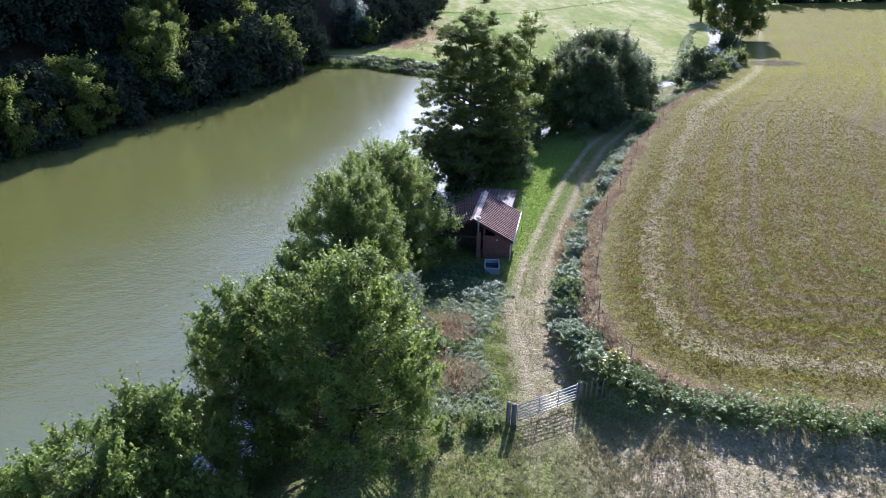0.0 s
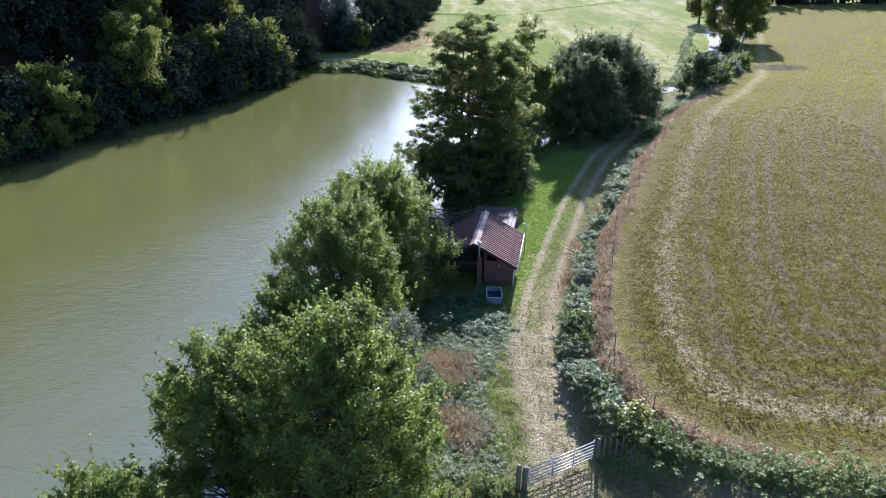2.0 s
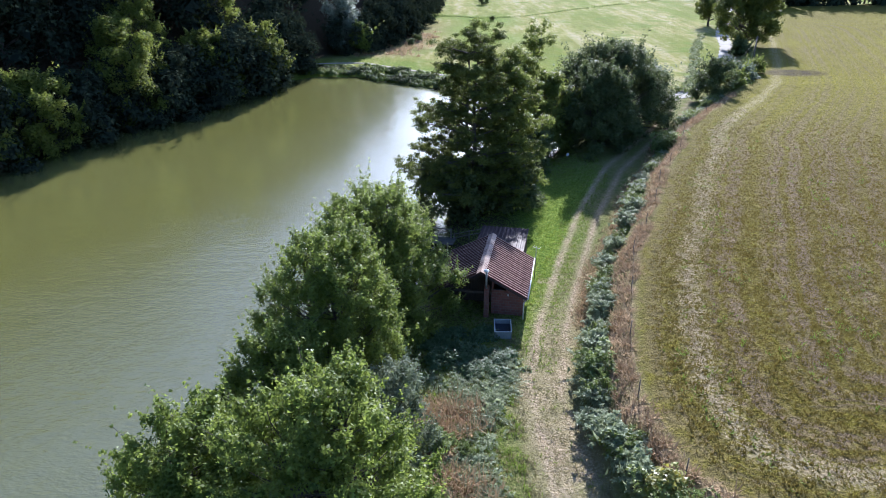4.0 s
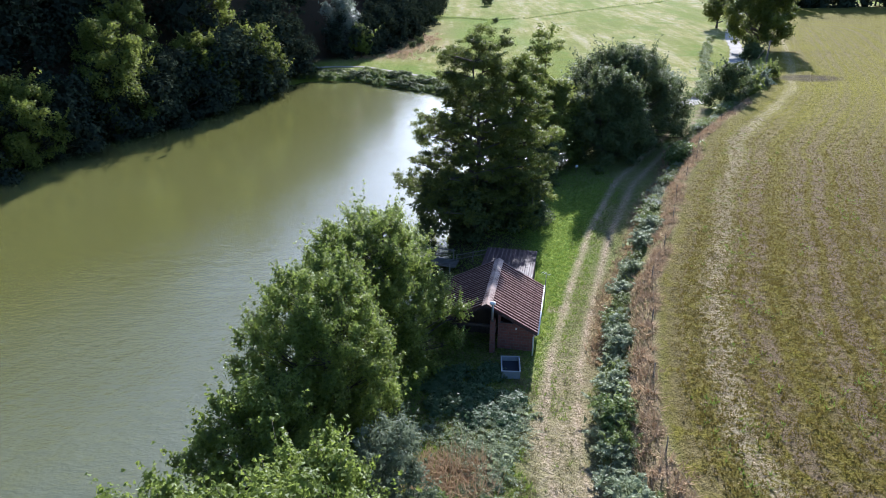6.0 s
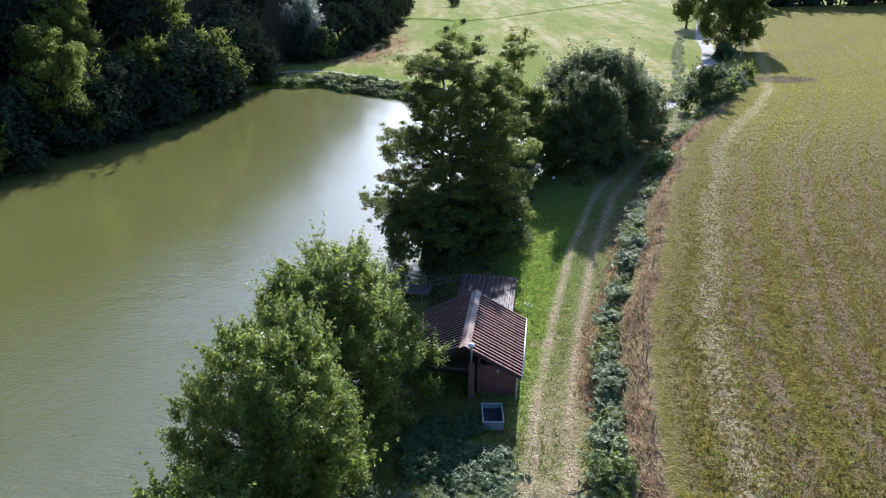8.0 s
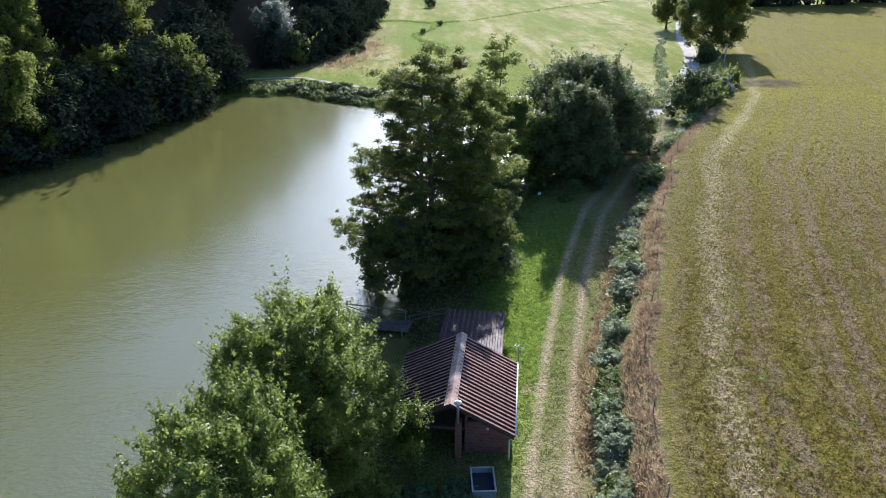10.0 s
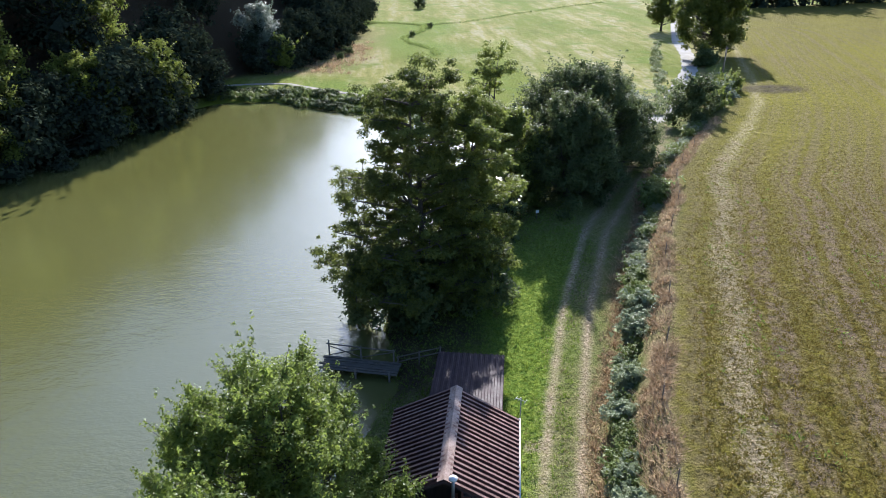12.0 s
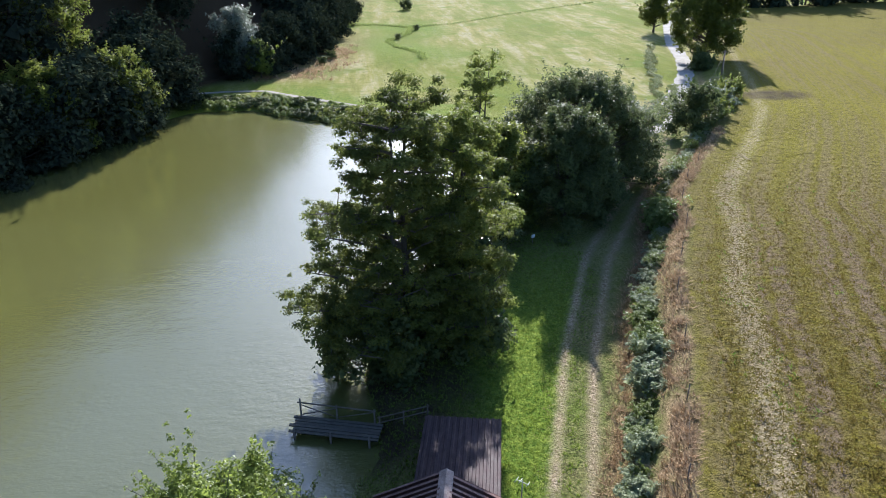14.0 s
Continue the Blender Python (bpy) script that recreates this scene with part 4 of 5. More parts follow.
# ---- hut ----
M_BRICK, nt, bs = mat("red_brick")
where = node(nt, "ShaderNodeTexCoord").outputs["Object"]
where = node(nt, "ShaderNodeMapping", {"Vector": where, "Rotation": (radians(90), 0, 0)}).outputs[0]
bt = node(nt, "ShaderNodeTexBrick", {"Vector": where, "Color1": col((0.17, 0.06, 0.045)), "Color2": col((0.24, 0.09, 0.065)), "Mortar": col((0.17, 0.14, 0.125)), "Scale": 1.0, "Mortar Size": 0.012, "Brick Width": 0.33, "Row Height": 0.2})
nt.links.new(mixc(nt, span(nt, grain(nt, 3.0), 0.4, 0.7, 0, 0.5), bt.outputs["Color"], (0.12, 0.07, 0.055)), bs.inputs["Base Color"])
bs.inputs["Roughness"].default_value = 0.9
bump(nt, bs, bt.outputs["Fac"], -0.4, 0.02)
# rib tops are paler than the sheet between them
M_RIB = plain("pale_sheet_rib", (0.25, 0.140, 0.112), 0.7, 0.0, 0.35, 1.3, c2=(0.39, 0.258, 0.215), bumps=0.05, gloss=0.03)
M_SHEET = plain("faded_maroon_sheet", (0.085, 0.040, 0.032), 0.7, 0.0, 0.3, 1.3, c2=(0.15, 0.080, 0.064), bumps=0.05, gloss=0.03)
M_SHEETDARK = plain("dark_brown_sheet", (0.062, 0.040, 0.040), 0.6, 0.0, 0.35, 1.3, c2=(0.125, 0.088, 0.086), bumps=0.05, gloss=0.08)
M_RIDGE = plain("pale_ridge_cap", (0.40, 0.265, 0.205), 0.6, 0.0, 0.35, 1.6, c2=(0.56, 0.43, 0.36), bumps=0.05, gloss=0.08)
M_WHITE = plain("white_plastic", (0.72, 0.72, 0.70), 0.4, 0, 0.08, 2.0, bumps=0.02)
M_OLDWOOD = plain("weathered_wood", (0.20, 0.165, 0.13), 0.85, 0, 0.35, 1.5, bumps=0.4, stretch=(1, 6, 6))
M_GREYWOOD = plain("grey_jetty_wood", (0.145, 0.128, 0.105), 0.9, 0, 0.3, 1.2, bumps=0.4, stretch=(1, 7, 7), gloss=0.06)
M_DARKWOOD = plain("dark_stained_shaded_wood", (0.075, 0.055, 0.042), 0.8, 0, 0.3, 1.5, bumps=0.3, stretch=(6, 6, 1))
M_STEEL = plain("galvanised_steel", (0.42, 0.43, 0.44), 0.45, 0.7, 0.15, 4.0, bumps=0.05)
M_IRON = plain("dull_flue_metal", (0.30, 0.30, 0.30), 0.5, 0.7, 0.2, 4.0, bumps=0.05)
M_CONCRETE = plain("grey_concrete", (0.36, 0.35, 0.33), 0.9, 0, 0.2, 1.4)
M_PVC = plain("grey_plastic_crate", (0.27, 0.29, 0.29), 0.6, 0, 0.15, 2.5)
M_RIM = plain("pale_grey_plastic", (0.40, 0.42, 0.42), 0.55, 0, 0.15, 2.5)
M_DARKIN = plain("dark_rubber", (0.03, 0.035, 0.045), 0.7, 0, 0.2, 2.0)

HW, RIDGE_Z, EAVE_Z, HL = 3.1, 3.63, 1.98, 6.3


def sheet_mesh(name, w, length, pitch=0.36, rib=0.10, thick=0.008):
    """Ribbed sheet: x across the ribs, y down the slope, top at z = 0."""
    prof, x = [], 0.0
    n = max(1, round(w / pitch))
    p = w / n
    for i in range(n):
        prof += [(x, 0), (x + p * 0.42, 0), (x + p * 0.50, rib), (x + p * 0.88, rib)]
        x += p
    prof.append((w, 0))
    bm = bmesh.new()
    rows_v = []
    for y in (0, length):
        for dz in (0, -thick):
            rows_v.append([bm.verts.new((a, y, b + dz)) for a, b in prof])
    for i in range(len(prof) - 1):
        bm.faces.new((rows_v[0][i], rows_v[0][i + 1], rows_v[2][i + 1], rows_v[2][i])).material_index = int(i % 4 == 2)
        bm.faces.new((rows_v[1][i + 1], rows_v[1][i], rows_v[3][i], rows_v[3][i + 1]))
        bm.faces.new((rows_v[0][i + 1], rows_v[0][i], rows_v[1][i], rows_v[1][i + 1]))
        bm.faces.new((rows_v[2][i], rows_v[2][i + 1], rows_v[3][i + 1], rows_v[3][i]))
    me = bpy.data.meshes.new(name)
    bm.to_mesh(me)
    bm.free()
    return me


def wall_poly(pts, y0, y1):
    """An upright slab from an outline in x and z, between y0 and y1."""
    bm = bmesh.new()
    a = [bm.verts.new((x, y0, z)) for x, z in pts]
    b = [bm.verts.new((x, y1, z)) for x, z in pts]
    bm.faces.new(a)
    bm.faces.new(list(reversed(b)))
    for i in range(len(pts)):
        j = (i + 1) % len(pts)
        bm.faces.new((a[j], a[i], b[i], b[j]))
    bmesh.ops.recalc_face_normals(bm, faces=bm.faces)
    return bm


hut = empty("hut", HUT_POSE)
slope = math.atan2(RIDGE_Z - EAVE_Z, HW)
run = math.hypot(HW, RIDGE_Z - EAVE_Z)
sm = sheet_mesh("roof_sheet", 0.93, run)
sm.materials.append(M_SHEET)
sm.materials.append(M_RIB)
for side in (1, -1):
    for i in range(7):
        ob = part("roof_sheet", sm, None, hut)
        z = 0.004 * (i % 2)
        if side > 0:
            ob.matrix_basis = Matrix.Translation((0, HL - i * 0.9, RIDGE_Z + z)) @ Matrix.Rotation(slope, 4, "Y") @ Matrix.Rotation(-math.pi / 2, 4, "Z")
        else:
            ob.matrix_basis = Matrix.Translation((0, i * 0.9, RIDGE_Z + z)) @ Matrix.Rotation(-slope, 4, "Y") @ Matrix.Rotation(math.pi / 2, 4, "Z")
bm = bmesh.new()
rise = math.tan(slope)
cap = [(-0.30, -0.30 * rise + 0.11), (0, 0.12), (0.30, -0.30 * rise + 0.11), (0.30, -0.30 * rise + 0.09), (0, 0.10), (-0.30, -0.30 * rise + 0.09)]
for i in range(4):
    seg_bm = wall_poly([(x, z + RIDGE_Z + 0.004 * (i % 2)) for x, z in cap], -0.06 + i * 1.6, min(HL + 0.06, 1.58 + i * 1.6))
    part("ridge_cap", seg_bm, M_RIDGE, hut, "pale pinkish ridge cap")
wi = HW - 0.28


def under(x):
    return RIDGE_Z - 0.05 - abs(x) * rise


part("front_wall", wall_poly([(0.65, -0.3), (wi, -0.3), (wi, under(wi)), (1.62, under(1.62)), (1.62, 2.0), (0.75, 2.0), (0.75, under(0.75)), (0.65, under(0.65))], 0.85, 1.03), M_BRICK, hut, "red brick front wall")
part("door", boxed(0.77, 0.90, -0.2, 1.60, 0.95, 1.98, bevel=0.01), M_DARKWOOD, hut, "dark wooden door")
part("back_wall", wall_poly([(-wi, -0.4), (wi, -0.4), (wi, under(wi)), (0, under(0)), (-wi, under(wi))], HL - 0.4, HL - 0.2), M_BRICK, hut)
part("side_wall", boxed(wi - 0.18, 1.03, -0.4, wi, HL - 0.4, under(wi)), M_BRICK, hut)
part("side_wall", boxed(-wi, 2.5, -0.4, -wi + 0.18, HL - 0.4, under(wi)), M_BRICK, hut)
part("inner_wall", wall_poly([(-wi + 0.18, -0.4), (0.65, -0.4), (0.65, under(0.65)), (0, under(0)), (-wi + 0.18, under(wi))], 2.5, 2.65), M_DARKWOOD, hut)
part("partition", boxed(0.65, 1.03, -0.4, 0.8, 2.5, 2.7), M_BRICK, hut)
part("floor_slab", boxed(-wi, 0.1, -0.5, wi, HL - 0.3, 0.04), M_CONCRETE, hut)
part("porch_post", boxed(-wi, 0.3, -0.4, -wi + 0.12, 0.42, under(wi), bevel=0.01), M_OLDWOOD, hut)
# the beam's dark colour stands in for the deep porch shade
part("porch_beam", boxed(-wi, 0.28, under(wi) - 0.16, 0.65, 0.44, under(wi), bevel=0.01), M_DARKWOOD, hut)
for x in (-HW + 0.05, HW - 0.1):
    part("rafter_plate", boxed(x, 0.1, EAVE_Z - 0.16, x + 0.06, HL - 0.1, EAVE_Z - 0.02), M_OLDWOOD, hut)
# bargeboards take the dark sheet colour to paint the overhang's shade
for s in (1, -1):
    bm = wall_poly([(0, RIDGE_Z - 0.02), (s * HW, EAVE_Z - 0.02), (s * HW, EAVE_Z - 0.16), (0, RIDGE_Z - 0.16)], 0.0, 0.03)
    part("bargeboard", bm, M_SHEETDARK, hut, "bargeboard under the gable, coloured dark for its shade")
part("gutter", tubes("gutter", [([(HW + 0.05, 0.02, EAVE_Z - 0.03), (HW + 0.05, HL, EAVE_Z + 0.0)], [0.06, 0.06])], 8), M_WHITE, hut, "white plastic gutter")
part("downpipe", tubes("downpipe", [([(HW + 0.03, 0.12, EAVE_Z - 0.08), (HW - 0.12, 0.32, EAVE_Z - 0.35), (wi + 0.06, 0.38, EAVE_Z - 0.5), (wi + 0.06, 0.38, -0.25)], [0.045] * 4)], 8), M_WHITE, hut, "white plastic downpipe")
part("chimney_pillar", boxed(0.22, 0.16, -0.3, 0.54, 0.46, 2.55, bevel=0.012), M_BRICK, hut, "red brick chimney pillar")
flue = part("flue_pipe", tubes("flue_pipe", [([(0.38, 0.12, 2.5), (0.38, -0.10, 2.75), (0.38, -0.10, 3.86)], [0.07] * 3)], 10), M_IRON, hut)
part("flue_cap", tubes("flue_cap", [([(0.38, -0.10, 3.84), (0.38, -0.10, 3.90), (0.38, -0.10, 3.98)], [0.19, 0.18, 0.02])], 14), M_WHITE, flue, "white round flue cap")
part("wall_lamp", boxed(1.72, 0.76, 1.62, 1.84, 0.85, 1.76, bevel=0.03), M_WHITE, hut, "small white lamp on the wall")
tagged(hut, "small brick hut with a faded ribbed metal roof", "hut")

annex = empty("shed", HUT_POSE)
am = sheet_mesh("roof_sheet", 0.95, 6.0, 0.32, 0.04)
am.materials.append(M_SHEETDARK)
am.materials.append(M_SHEETDARK)
for i in range(4):
    ob = part("roof_sheet", am, None, annex)
    ob.matrix_basis = Matrix.Translation((-1.5 + i * 0.95, 6.05, 2.18 + 0.004 * (i % 2))) @ Matrix.Rotation(-math.atan2(0.34, 5.9), 4, "X")
for i in range(8):
    part("wall_board", boxed(2.2, 6.5 + i * 0.66, -0.35, 2.23, 6.5 + i * 0.66 + 0.64, 1.74), M_DARKWOOD, annex)
    part("wall_board", boxed(-1.42, 6.5 + i * 0.66, -0.35, -1.39, 6.5 + i * 0.66 + 0.64, 1.74), M_DARKWOOD, annex)
for i in range(5):
    part("wall_board", boxed(-1.38 + i * 0.715, 11.75, -0.35, -1.38 + i * 0.715 + 0.70, 11.78, 1.74), M_DARKWOOD, annex)
for x, y in ((-1.38, 6.5), (2.12, 6.5), (-1.38, 11.66), (2.12, 11.66)):
    part("corner_post", boxed(x, y, -0.5, x + 0.08, y + 0.08, 1.76), M_OLDWOOD, annex)
tagged(annex, "low shed with a dark ribbed roof behind the hut", "shed")


def hut_xy(x, y):
    p = HUT_POSE @ Vector((x, y, 0))
    return p.x, p.y


ax, ay = hut_xy(3.2, 7.2)
mast = empty("antenna", pose(ax, ay, ground_at(ax, ay), 0, 0, -40))
part("mast", tubes("mast", [([(0, 0, -0.3), (0, 0, 2.6)], [0.03, 0.025])], 8), M_IRON, mast)
part("boom", tubes("boom", [([(-0.3, 0, 2.5), (0.3, 0, 2.5)], [0.014, 0.014])], 6), M_WHITE, mast)
for i in (0, 1, 3):
    part("element", tubes("element", [([(-0.28 + i * 0.18, -0.18, 2.51), (-0.28 + i * 0.18, 0.18, 2.51)], [0.010, 0.010])], 5), M_WHITE, mast)
tagged(mast, "thin metal mast with a small white aerial", "antenna")

# ---- crate in front of the hut ----
tub = empty("water_tank", pose(3.75, 47.65, ground_at(3.75, 47.65), 0, 0, -3))
TX, TY, TZ = 0.54, 0.78, 0.58
for nm, b in (("side_panel", (-TX, -TY, 0.05, -TX + 0.04, TY, TZ)), ("side_panel", (TX - 0.04, -TY, 0.05, TX, TY, TZ)), ("end_panel", (-TX + 0.04, -TY, 0.05, TX - 0.04, -TY + 0.04, TZ)), ("end_panel", (-TX + 0.04, TY - 0.04, 0.05, TX - 0.04, TY, TZ)), ("bottom", (-TX + 0.04, -TY + 0.04, 0.05, TX - 0.04, TY - 0.04, 0.10))):
    part(nm, boxed(*b, bevel=0.008), M_PVC, tub)
part("liner", boxed(-TX + 0.045, -TY + 0.045, 0.104, TX - 0.045, TY - 0.045, 0.30), M_DARKIN, tub, "dark standing water")
for b in ((-TX - 0.03, -TY - 0.03, TZ, -TX + 0.05, TY + 0.03, TZ + 0.04), (TX - 0.05, -TY - 0.03, TZ, TX + 0.03, TY + 0.03, TZ + 0.04), (-TX + 0.05, -TY - 0.03, TZ, TX - 0.05, -TY + 0.05, TZ + 0.04), (-TX + 0.05, TY - 0.05, TZ, TX - 0.05, TY + 0.03, TZ + 0.04)):
    part("rim", boxed(*b, bevel=0.01), M_RIM, tub, "pale rim")
for x in (-0.4, 0.3):
    part("skid", boxed(x, -0.7, -0.06, x + 0.1, 0.7, 0.05), M_OLDWOOD, tub)
tagged(tub, "grey open-topped tank standing in nettles before the hut", "tank")

# ---- nettles ----
nettles = [mound(110 + i, 1.4, 1.2, 0.6, 22, 2400, M_NETTLE, "bluish-green nettle patch in the shade of the hut", name="nettle_patch", leaf=0.15) for i in range(2)]
for x, y in ((3.2, 44.6), (1.6, 45.4), (0.0, 44.0), (2.2, 47.2), (0.4, 46.8), (3.0, 43.0), (-1.0, 46.0), (1.3, 43.4)):
    set_bush(nettles, x, y, None, rngw.uniform(0.8, 1.05))

# ---- jetty ----
jx, jy = -3.75, 64.65
jetty = empty("jetty", pose(jx, jy, -0.55, 0, 0, math.degrees(math.atan2(-1.25, 4.5))))
JL, JW = 4.9, 1.4
for i in range(6):
    y = -JW / 2 + i * (JW / 6)
    o = [0.0, 0.18, -0.12, 0.1, 0.05, -0.1][i]
    part("plank", boxed(o, y + 0.012, -0.03, JL, y + JW / 6 - 0.03, 0.02 + 0.014 * (i % 3), bevel=0.006), M_GREYWOOD, jetty)
for x in (0.3, 2.3, 4.4):
    part("crossbeam", boxed(x, -JW / 2 - 0.05, -0.17, x + 0.12, JW / 2 + 0.05, -0.03), M_OLDWOOD, jetty)
for x in (0.36, 2.36, 4.46):
    part("pile", tubes("pile", [([(x, -JW / 2 - 0.02, -1.9), (x, -JW / 2 - 0.02, 0.25)], [0.07, 0.06])], 8), M_OLDWOOD, jetty)
for x, tall in ((0.25, 1.15), (2.3, 0.95), (4.4, 0.9)):
    part("rail_post", tubes("rail_post", [([(x, JW / 2 + 0.03, -1.9), (x, JW / 2 + 0.03, tall)], [0.06, 0.05])], 8), M_OLDWOOD, jetty)
part("handrail", tubes("handrail", [([(0.1, JW / 2 + 0.03, 0.88), (2.3, JW / 2 + 0.05, 0.82), (4.5, JW / 2 + 0.03, 0.80)], [0.045, 0.045, 0.045])], 7), M_OLDWOOD, jetty)
for a, b in (((0.25, 0.05), (2.3, 0.72)), ((0.25, 0.72), (2.3, 0.1)), ((2.3, 0.1), (4.4, 0.7))):
    part("brace", tubes("brace", [([(a[0], JW / 2 + 0.06, a[1]), (b[0], JW / 2 + 0.06, b[1])], [0.03, 0.03])], 6), M_OLDWOOD, jetty)
tagged(jetty, "old grey wooden jetty with a simple handrail", "jetty")
rail = empty("bank_fence", pose(0.95, 64.1, ground_at(0.95, 64.1), 0, 0, 0))
for x in (0.0, 1.3, 2.6):
    zz = ground_at(0.95 + x, 64.1) - ground_at(0.95, 64.1)
    part("post", tubes("post", [([(x, 0, zz - 0.4), (x, 0, zz + 0.95)], [0.05, 0.045])], 7), M_OLDWOOD, rail)
zz = ground_at(3.55, 64.1) - ground_at(0.95, 64.1)
for h in (0.5, 0.85):
    part("rail", tubes("rail", [([(-0.1, 0, h), (2.7, 0, h + zz)], [0.035, 0.035])], 6), M_OLDWOOD, rail)
tagged(rail, "short wooden rail fence between jetty and shed", "fence")

# ---- gate ----
g0, g1 = Vector((3.85, 28.8, 0)), Vector((7.2, 30.6, 0))
gd = g1 - g0
gz0 = ground_at(*(g0 + gd / 2).xy)
gate = empty("metal_gate", pose(g0.x, g0.y, gz0, 0, 0, math.degrees(math.atan2(gd.y, gd.x))))
GL = gd.length
for i, h in enumerate((0.22, 0.40, 0.58, 0.77, 0.97, 1.18)):
    part("bar", tubes("bar", [([(0.03, 0, h), (GL - 0.03, 0, h)], [0.026, 0.026])], 8), M_STEEL, gate)
for x in (0.0, GL * 0.36, GL * 0.68, GL):
    part("upright", tubes("upright", [([(x, 0.02, 0.16), (x, 0.02, 1.24)], [0.028, 0.028])], 8), M_STEEL, gate)
tagged(gate, "galvanised tubular field gate, closed across the lane", "gate")


def post_at(name, x, y, h, r, label, category, lean=0.0, material=None, group=""):
    """A wooden post with a chamfered head."""
    me = tubes(name, [([(0, 0, -0.45), (lean * 0.5, 0, h * 0.5), (lean, 0, h - 0.03), (lean, 0, h)], [r, r * 0.97, r * 0.93, r * 0.6])], 9)
    me.materials.append(material or M_OLDWOOD)
    ob = new(name, me)
    ob.matrix_basis = pose(x, y, ground_at(x, y), 0, 0, x * 77)
    return tagged(ob, label, category, group)


GATE = "posts beside the gate"
post_at("gate_post", 3.64, 28.68, 1.38, 0.14, "thick weathered wooden gate post", "post", 0.04, group=GATE)
post_at("gate_post", 3.34, 28.62, 1.42, 0.12, "thick leaning wooden gate post", "post", -0.12, group=GATE)
post_at("gate_post", 7.42, 30.62, 1.35, 0.10, "weathered wooden gate post", "post", 0.02, group=GATE)
for i in range(4):
    post_at("fence_stake", 7.72 + i * 0.3, 30.72 + i * 0.06, 1.15 + 0.08 * (i % 2), 0.055, "split wooden fence stake beside the gate", "stake", 0.05 * (i - 1), group=GATE)
for x, y, h in ((1.9, 28.55, 1.1), (0.2, 27.7, 1.0), (-1.4, 26.9, 1.0)):
    post_at("fence_stake", x, y, h, 0.05, "slim wooden stake in the rough hedge", "stake", 0.03, group="stakes of the old fence")

# ---- wire fences ----


def wire_fence(name, pts, label, gap_posts, tall, rows_h):
    x0, y0 = pts[0][0], pts[0][1]
    z0 = ground_at(x0, y0)
    ob = empty(name, pose(x0, y0, z0))
    rel = [(p[0] - x0, p[1] - y0, ground_at(p[0], p[1]) - z0) for p in pts]
    for i, (x, y, z) in enumerate(rel):
        if i % gap_posts == 0:
            part("post", tubes("post", [([(x, y, z - 0.35), (x + 0.03 * math.sin(i), y, z + tall)], [0.035, 0.03])], 6), M_OLDWOOD, ob)
    for h in rows_h:
        part("wire", tubes("wire", [([(x, y, z + h) for x, y, z in rel], [0.005] * len(rel))], 4), M_GREYWOOD, ob)
    return tagged(ob, label, "fence")


wire_fence("wire_fence", line_points([p for p in EDGE if 31 < p[1] < 105 and p[0] < 60], 1.5, 0.5), "thin wire fence on wooden stakes along the field edge", 4, 0.95, (0.8,))
wire_fence("wire_fence", line_points([(8.9, 30.3), (12.0, 28.0), (15.8, 26.2), (21.5, 25.2), (30, 24.4)], 1.5), "thin electric wire fence before the hedge", 3, 1.0, (0.9,))

# ---- electric pole ----
pole = empty("utility_pole", pose(59.5, 143.4, ground_at(59.5, 143.4)))
part("pole", tubes("pole", [([(0, 0, -0.6), (0, 0, 4.3)], [0.15, 0.12])], 10), M_OLDWOOD, pole)
part("crossarm", boxed(-0.4, -0.06, 3.95, 0.4, 0.06, 4.07), M_OLDWOOD, pole)
for k, (x, y) in enumerate(((-9.5, -14.0), (-6.5, -13.0))):
    part("guy_wire", tubes("guy_wire", [([(0, 0, 4.0), (x * 0.5, y * 0.5, 2.3), (x, y, 1.0)], [0.02] * 3)], 5), M_GREYWOOD, pole)
tagged(pole, "short wooden utility pole with two pale wires", "pole")
sign = empty("marker_post", pose(14.4, 85.6, ground_at(14.4, 85.6), 0, 0, 20))
part("post", tubes("post", [([(0, 0, -0.3), (0, 0, 0.9)], [0.035, 0.035])], 6), M_OLDWOOD, sign)
part("plate", boxed(-0.16, -0.055, 0.62, 0.16, -0.038, 0.90, bevel=0.004), M_WHITE, sign, "blank white plate")
tagged(sign, "small white marker plate on a post by the lane", "sign")

verge = [canes(130 + i, 1.5, 1.3, 1.15, 34, (M_BRAMBLE, M_FERN)[i], "pale tangled scrub along the road verge", leaf=0.24, name="verge_scrub", per=18) for i in range(2)]
for x, y, a in line_points([(39.0, 120.8), (43.5, 129.5), (46.5, 138), (51, 150), (57, 167), (65, 187)], 0.9):
    set_bush(verge, x + rngw.uniform(-0.9, 0.8), y, None, rngw.uniform(0.45, 0.8))

for x, y, a in line_points([(41.2, 121.6), (45.8, 129.6), (49.6, 137.5), (52.5, 144)], 1.1, -0.6):
    set_bush(verge, x + rngw.uniform(-0.7, 0.3), y, None, rngw.uniform(0.55, 0.9))

# ---- rushes along the far stream, lone bushes ----
far_bush = kind_of_tree("meadow_bush", "small dark bush alone in the far meadow", M_DARKBUSH, 201, "bush", "bushes in the far meadow", h=3.2, low=0.1, rx=2.2, ry=2.0, n=14, br=0.9, count=1100, leaf=0.5, profile="dome", trunk=0.08)
for x, y, s in ((15.5, 262, 0.7), (-5, 176, 0.55), (-6.5, 171, 0.4), (9.5, 201, 0.4), (15, 216, 0.4)):
    plant([far_bush], x, y, s)

# ---- grasses, ferns and straw ----
rng = np.random.default_rng(77)


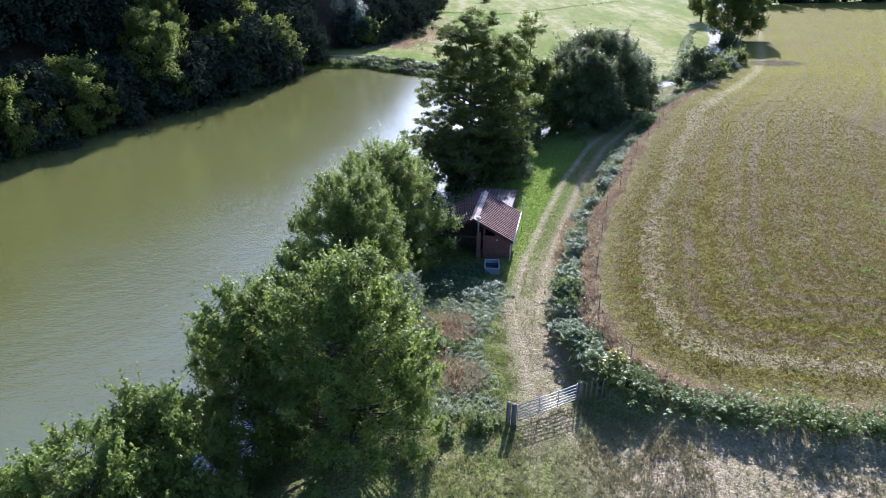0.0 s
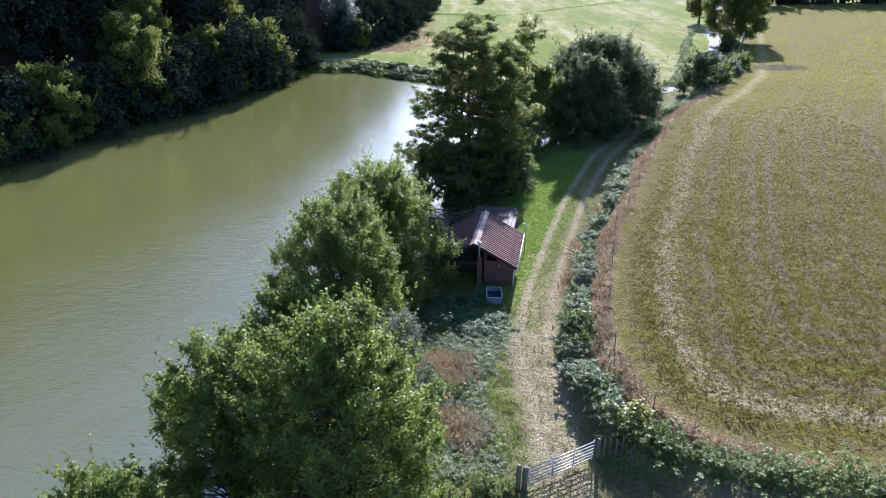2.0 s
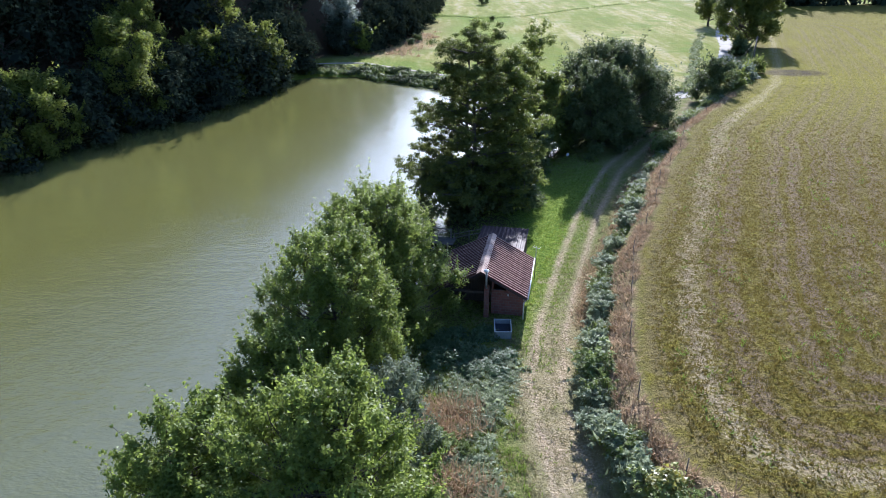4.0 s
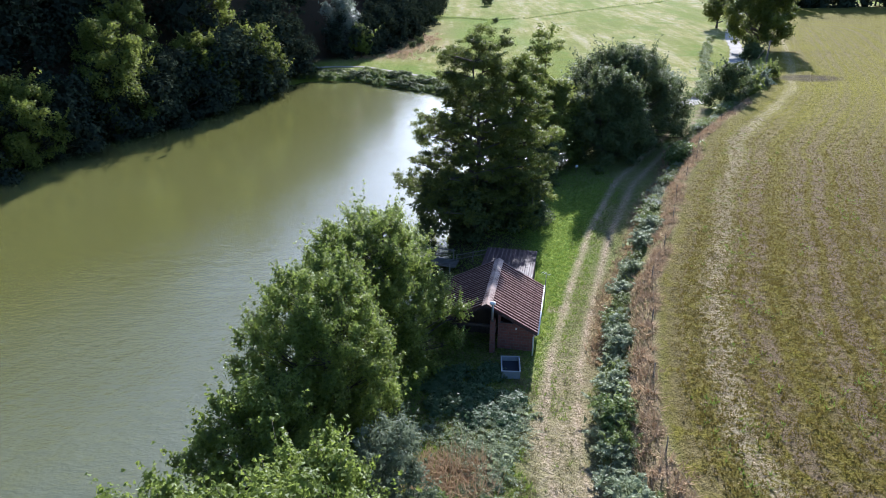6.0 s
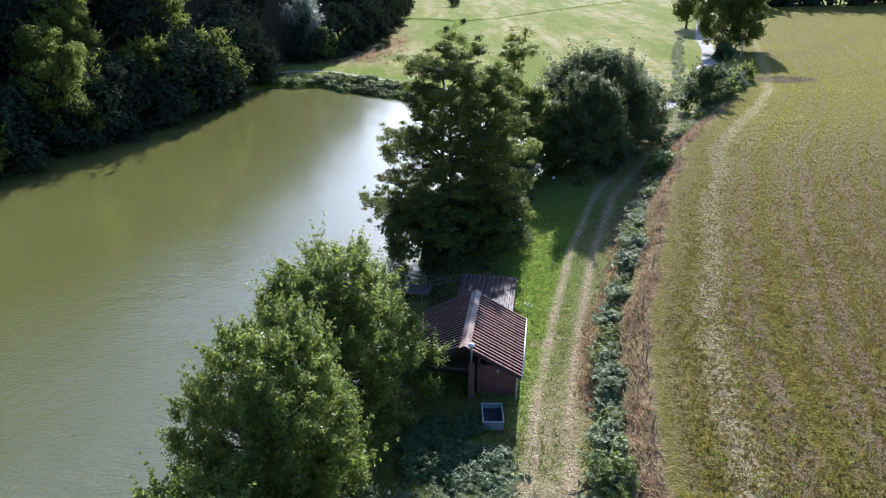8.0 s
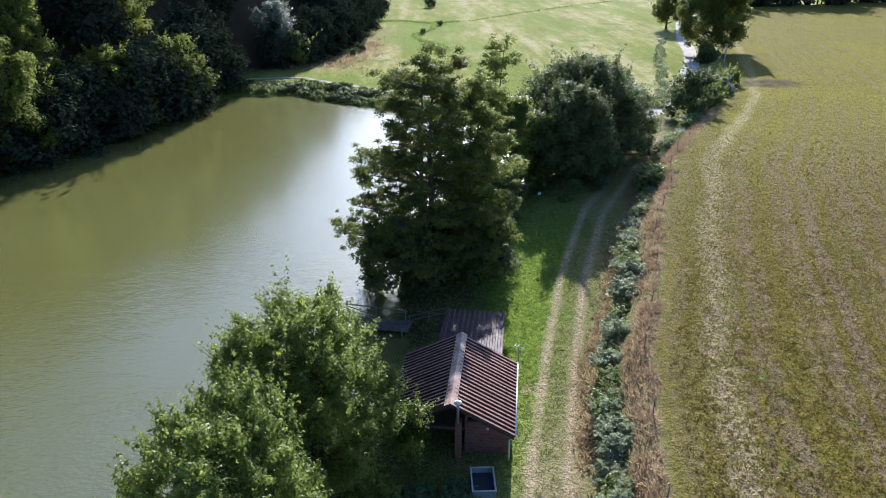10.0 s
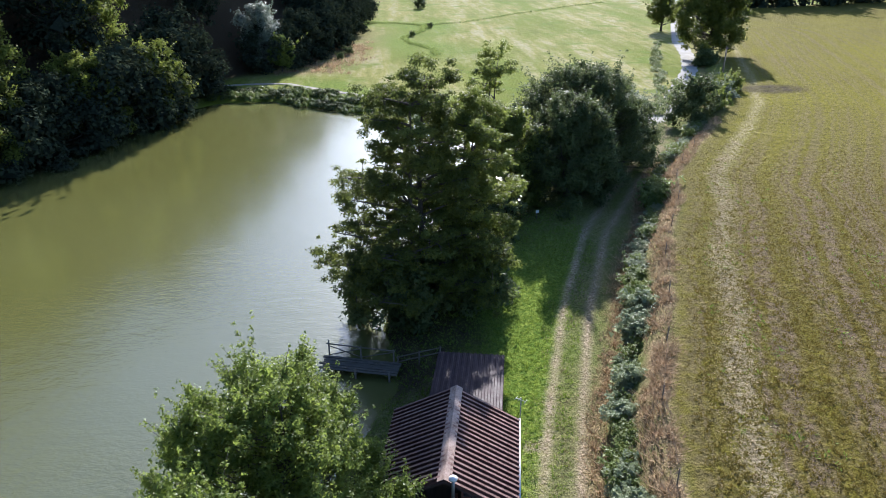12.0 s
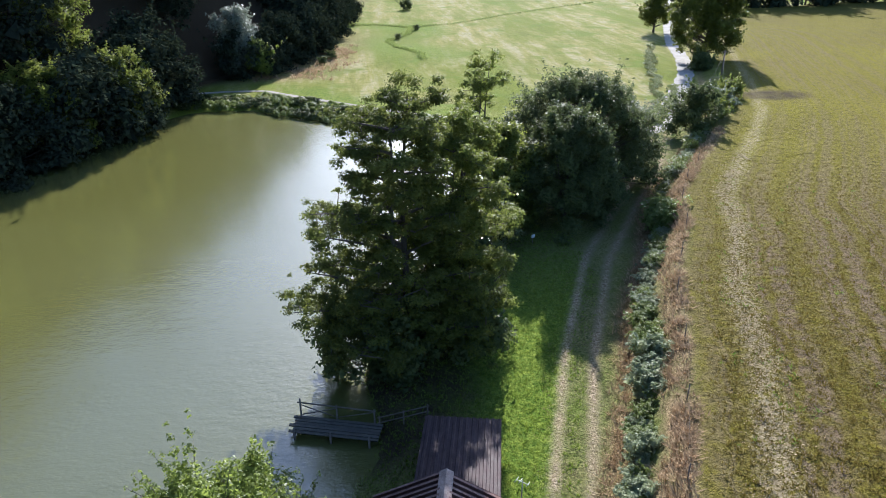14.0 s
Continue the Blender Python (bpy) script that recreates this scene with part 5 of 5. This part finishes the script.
def tufts(name, pts, tall, wide, blades, material, label, category, spread=0.08, flat=0.5):
    """Tufts of thin blades standing on the ground at pts."""
    n = len(pts)
    z = height(pts)
    who = np.repeat(np.arange(n), blades)
    k = len(who)
    w = rng.random(k) * 6.283
    out = np.stack([np.cos(w), np.sin(w), np.zeros(k)], 1)
    side = np.stack([-np.sin(w), np.cos(w), np.zeros(k)], 1)
    size = (0.55 + 0.9 * rng.random(n))[who] * (0.7 + 0.6 * rng.random(k))
    foot = np.column_stack([pts, z - 0.02])[who] + out * (spread * rng.random(k))[:, None]
    tip = foot + out * (tall * flat * size * (0.5 + rng.random(k)))[:, None] + np.array([0, 0, 1.0]) * (tall * size)[:, None]
    v = np.stack([foot - side * wide * 0.5, foot + side * wide * 0.5, tip], 1).reshape(-1, 3)
    me = fill_mesh(bpy.data.meshes.new(name), v, np.arange(3 * k).reshape(-1, 3))
    put_attr(me, "tint", np.clip(0.6 * rng.random(n)[who] + 0.4 * rng.random(k), 0, 1), "FACE")
    me.materials.append(material)
    return tagged(new(name, me), label, category, kind="stuff")


def strew(n, x0, x1, y0, y1, accept):
    p = np.column_stack([rng.uniform(x0, x1, n), rng.uniform(y0, y1, n)])
    pl = plan(p)
    ok = accept(p, *pl) > rng.random(n)
    return p[ok]


lp = strew(26000, -1, 18, 43, 88, lambda p, fe, la, fo, lo, lr: (la > 0.3) * (fe < -3.0) * ease(np.abs(np.abs(lo) - 0.92), 0.15, 0.5) * ease(-lo, -1.0, 1.0))
tufts("lush_grass", lp, 0.10, 0.05, 5, M_GRASS, "bright lush grass beside the lane", "grass")
fp = strew(95000, 9, 50, 27, 100, lambda p, fe, la, fo, lo, lr: ease(fe, 1.2, 2.5) * (0.4 + 0.6 * lumps(p, 1.7, 31)) * ease(p[:, 1], 105, 40))
tufts("field_grass", fp, 0.095, 0.08, 4, M_FIELDGRASS, "short dry mown field grass", "grass", 0.12, 0.9)
gp2 = strew(5500, 10, 45, 27, 95, lambda p, fe, la, fo, lo, lr: ease(fe, 1.5, 3) * (lumps(p, 2.2, 33) > 0.62) * ease(p[:, 1], 105, 40))
tufts("field_weeds", gp2, 0.14, 0.08, 5, M_GRASS, "scattered green weeds in the mown field", "weeds", 0.12, 0.9)
sp = strew(150000, 12, 40, 28, 105, lambda p, fe, la, fo, lo, lr: np.exp(-((fe - 4.4 - 1.2 * (lumps(p, 7, 35) - 0.5)) / 0.75) ** 2) * (lumps(p, 0.7, 36) > 0.35))
tufts("straw_litter", sp, 0.045, 0.07, 4, M_STRAW, "pale straw left in a line on the field", "straw", 0.15, 2.2)
lane_straw = strew(60000, 2, 20, 27, 88, lambda p, fe, la, fo, lo, lr: np.maximum(np.exp(-((np.abs(lo) - 0.95) / 0.34) ** 2), 0.55 * (np.abs(lo) < 1.9) * ease(p[:, 1], 50, 40)) * (0.3 + 0.7 * (lumps(p, 0.6, 41) > 0.4)) * ease(p[:, 1], 100, 45))
tufts("straw_litter", lane_straw, 0.035, 0.035, 3, M_STRAW, "dry trodden straw on the wheel tracks of the lane", "straw", 0.12, 2.6)
mid_lane = strew(26000, 2, 20, 27, 88, lambda p, fe, la, fo, lo, lr: (np.abs(lo) < 2.1) * ease(np.abs(np.abs(lo) - 0.95), 0.25, 0.5) * (lumps(p, 0.8, 42) > 0.5) * ease(p[:, 1], 100, 50))
tufts("lane_grass", mid_lane, 0.08, 0.04, 4, M_DRYGRASS, "short half-dry grass between the wheel tracks", "grass", 0.1, 0.9)
bp = strew(80000, 7, 45, 24, 112, lambda p, fe, la, fo, lo, lr: np.maximum(np.exp(-((fe - 0.1 - 0.7 * (lumps(p, 3.5, 6) - 0.5)) / 0.75) ** 4) * (0.35 + 0.65 * (lumps(p, 0.9, 44) > 0.4)), 0.7 * np.exp(-((fe + 2.5) / 0.5) ** 2) * (p[:, 1] > 48)))
tufts("dead_bracken", bp, 0.24, 0.06, 6, M_BRACKEN, "brown dead bracken on the field bank", "bracken", 0.2, 1.2)
bp = strew(2600, -3, 4, 29, 43, lambda p, fe, la, fo, lo, lr: np.maximum(ease(np.hypot(p[:, 0] - 0.1, p[:, 1] - 38.6), 2.6, 1.0), ease(np.hypot(p[:, 0] - 0.4, p[:, 1] - 33), 2.4, 0.8)))
tufts("dead_bracken", bp, 0.4, 0.06, 6, M_BRACKEN, "reddish-brown dead bracken left of the lane", "bracken", 0.25, 1.0)
dp = strew(26000, -3, 12, 14, 47, lambda p, fe, la, fo, lo, lr: ease(p[:, 1], 14, 21) * (fe < -2.2) * (la > 1) * (0.35 + 0.65 * (lumps(p, 1.3, 37) > 0.45)) * np.maximum(ease(np.abs(lo), 1.2, 2.0), 0.12))
half = rng.random(len(dp)) < np.clip(0.8 - 0.4 * (dp[:, 0] < 3.8) + 0.3 * (dp[:, 1] < 29), 0, 1)
tufts("rough_grass", dp[half], 0.13, 0.045, 5, M_DRYGRASS, "dry rough pasture grass by the gate", "grass", 0.1, 0.8)
tufts("green_grass", dp[~half], 0.15, 0.045, 5, M_GRASS, "green rough grass by the lane", "grass", 0.1, 0.8)
pp = strew(26000, 3, 40, 12, 30, lambda p, fe, la, fo, lo, lr: ease(p[:, 1], 12, 20) * (fe < -2.4) * (0.3 + 0.7 * (lumps(p, 1.5, 38) > 0.5)))
tufts("rough_grass", pp, 0.12, 0.05, 5, M_DRYGRASS, "dry trampled pasture grass", "grass", 0.1, 0.9)
ep = np.array([[x + rng.normal() * 0.4, y + rng.normal() * 0.5] for x, y, a in line_points(STREAM, 0.14) + line_points(DITCH, 0.2) if rng.random() < (0.85 if x < 20 else 0.35)])
tufts("stream_rushes", ep, 0.5, 0.18, 5, M_BRAMBLE, "dark rushes along a small meadow stream", "rushes", 0.3, 0.6)
sc = strew(1900, -18, 0, 152, 200, lambda p, fe, la, fo, lo, lr: ease(fo, -17, -6) * ease(p[:, 1], 153, 157) * (lumps(p, 3.2, 43) > 0.45))
tufts("dead_bracken", sc, 0.45, 0.16, 5, M_BRACKEN, "brown scrub and dead bracken below the wood edge", "bracken", 0.5, 1.0)
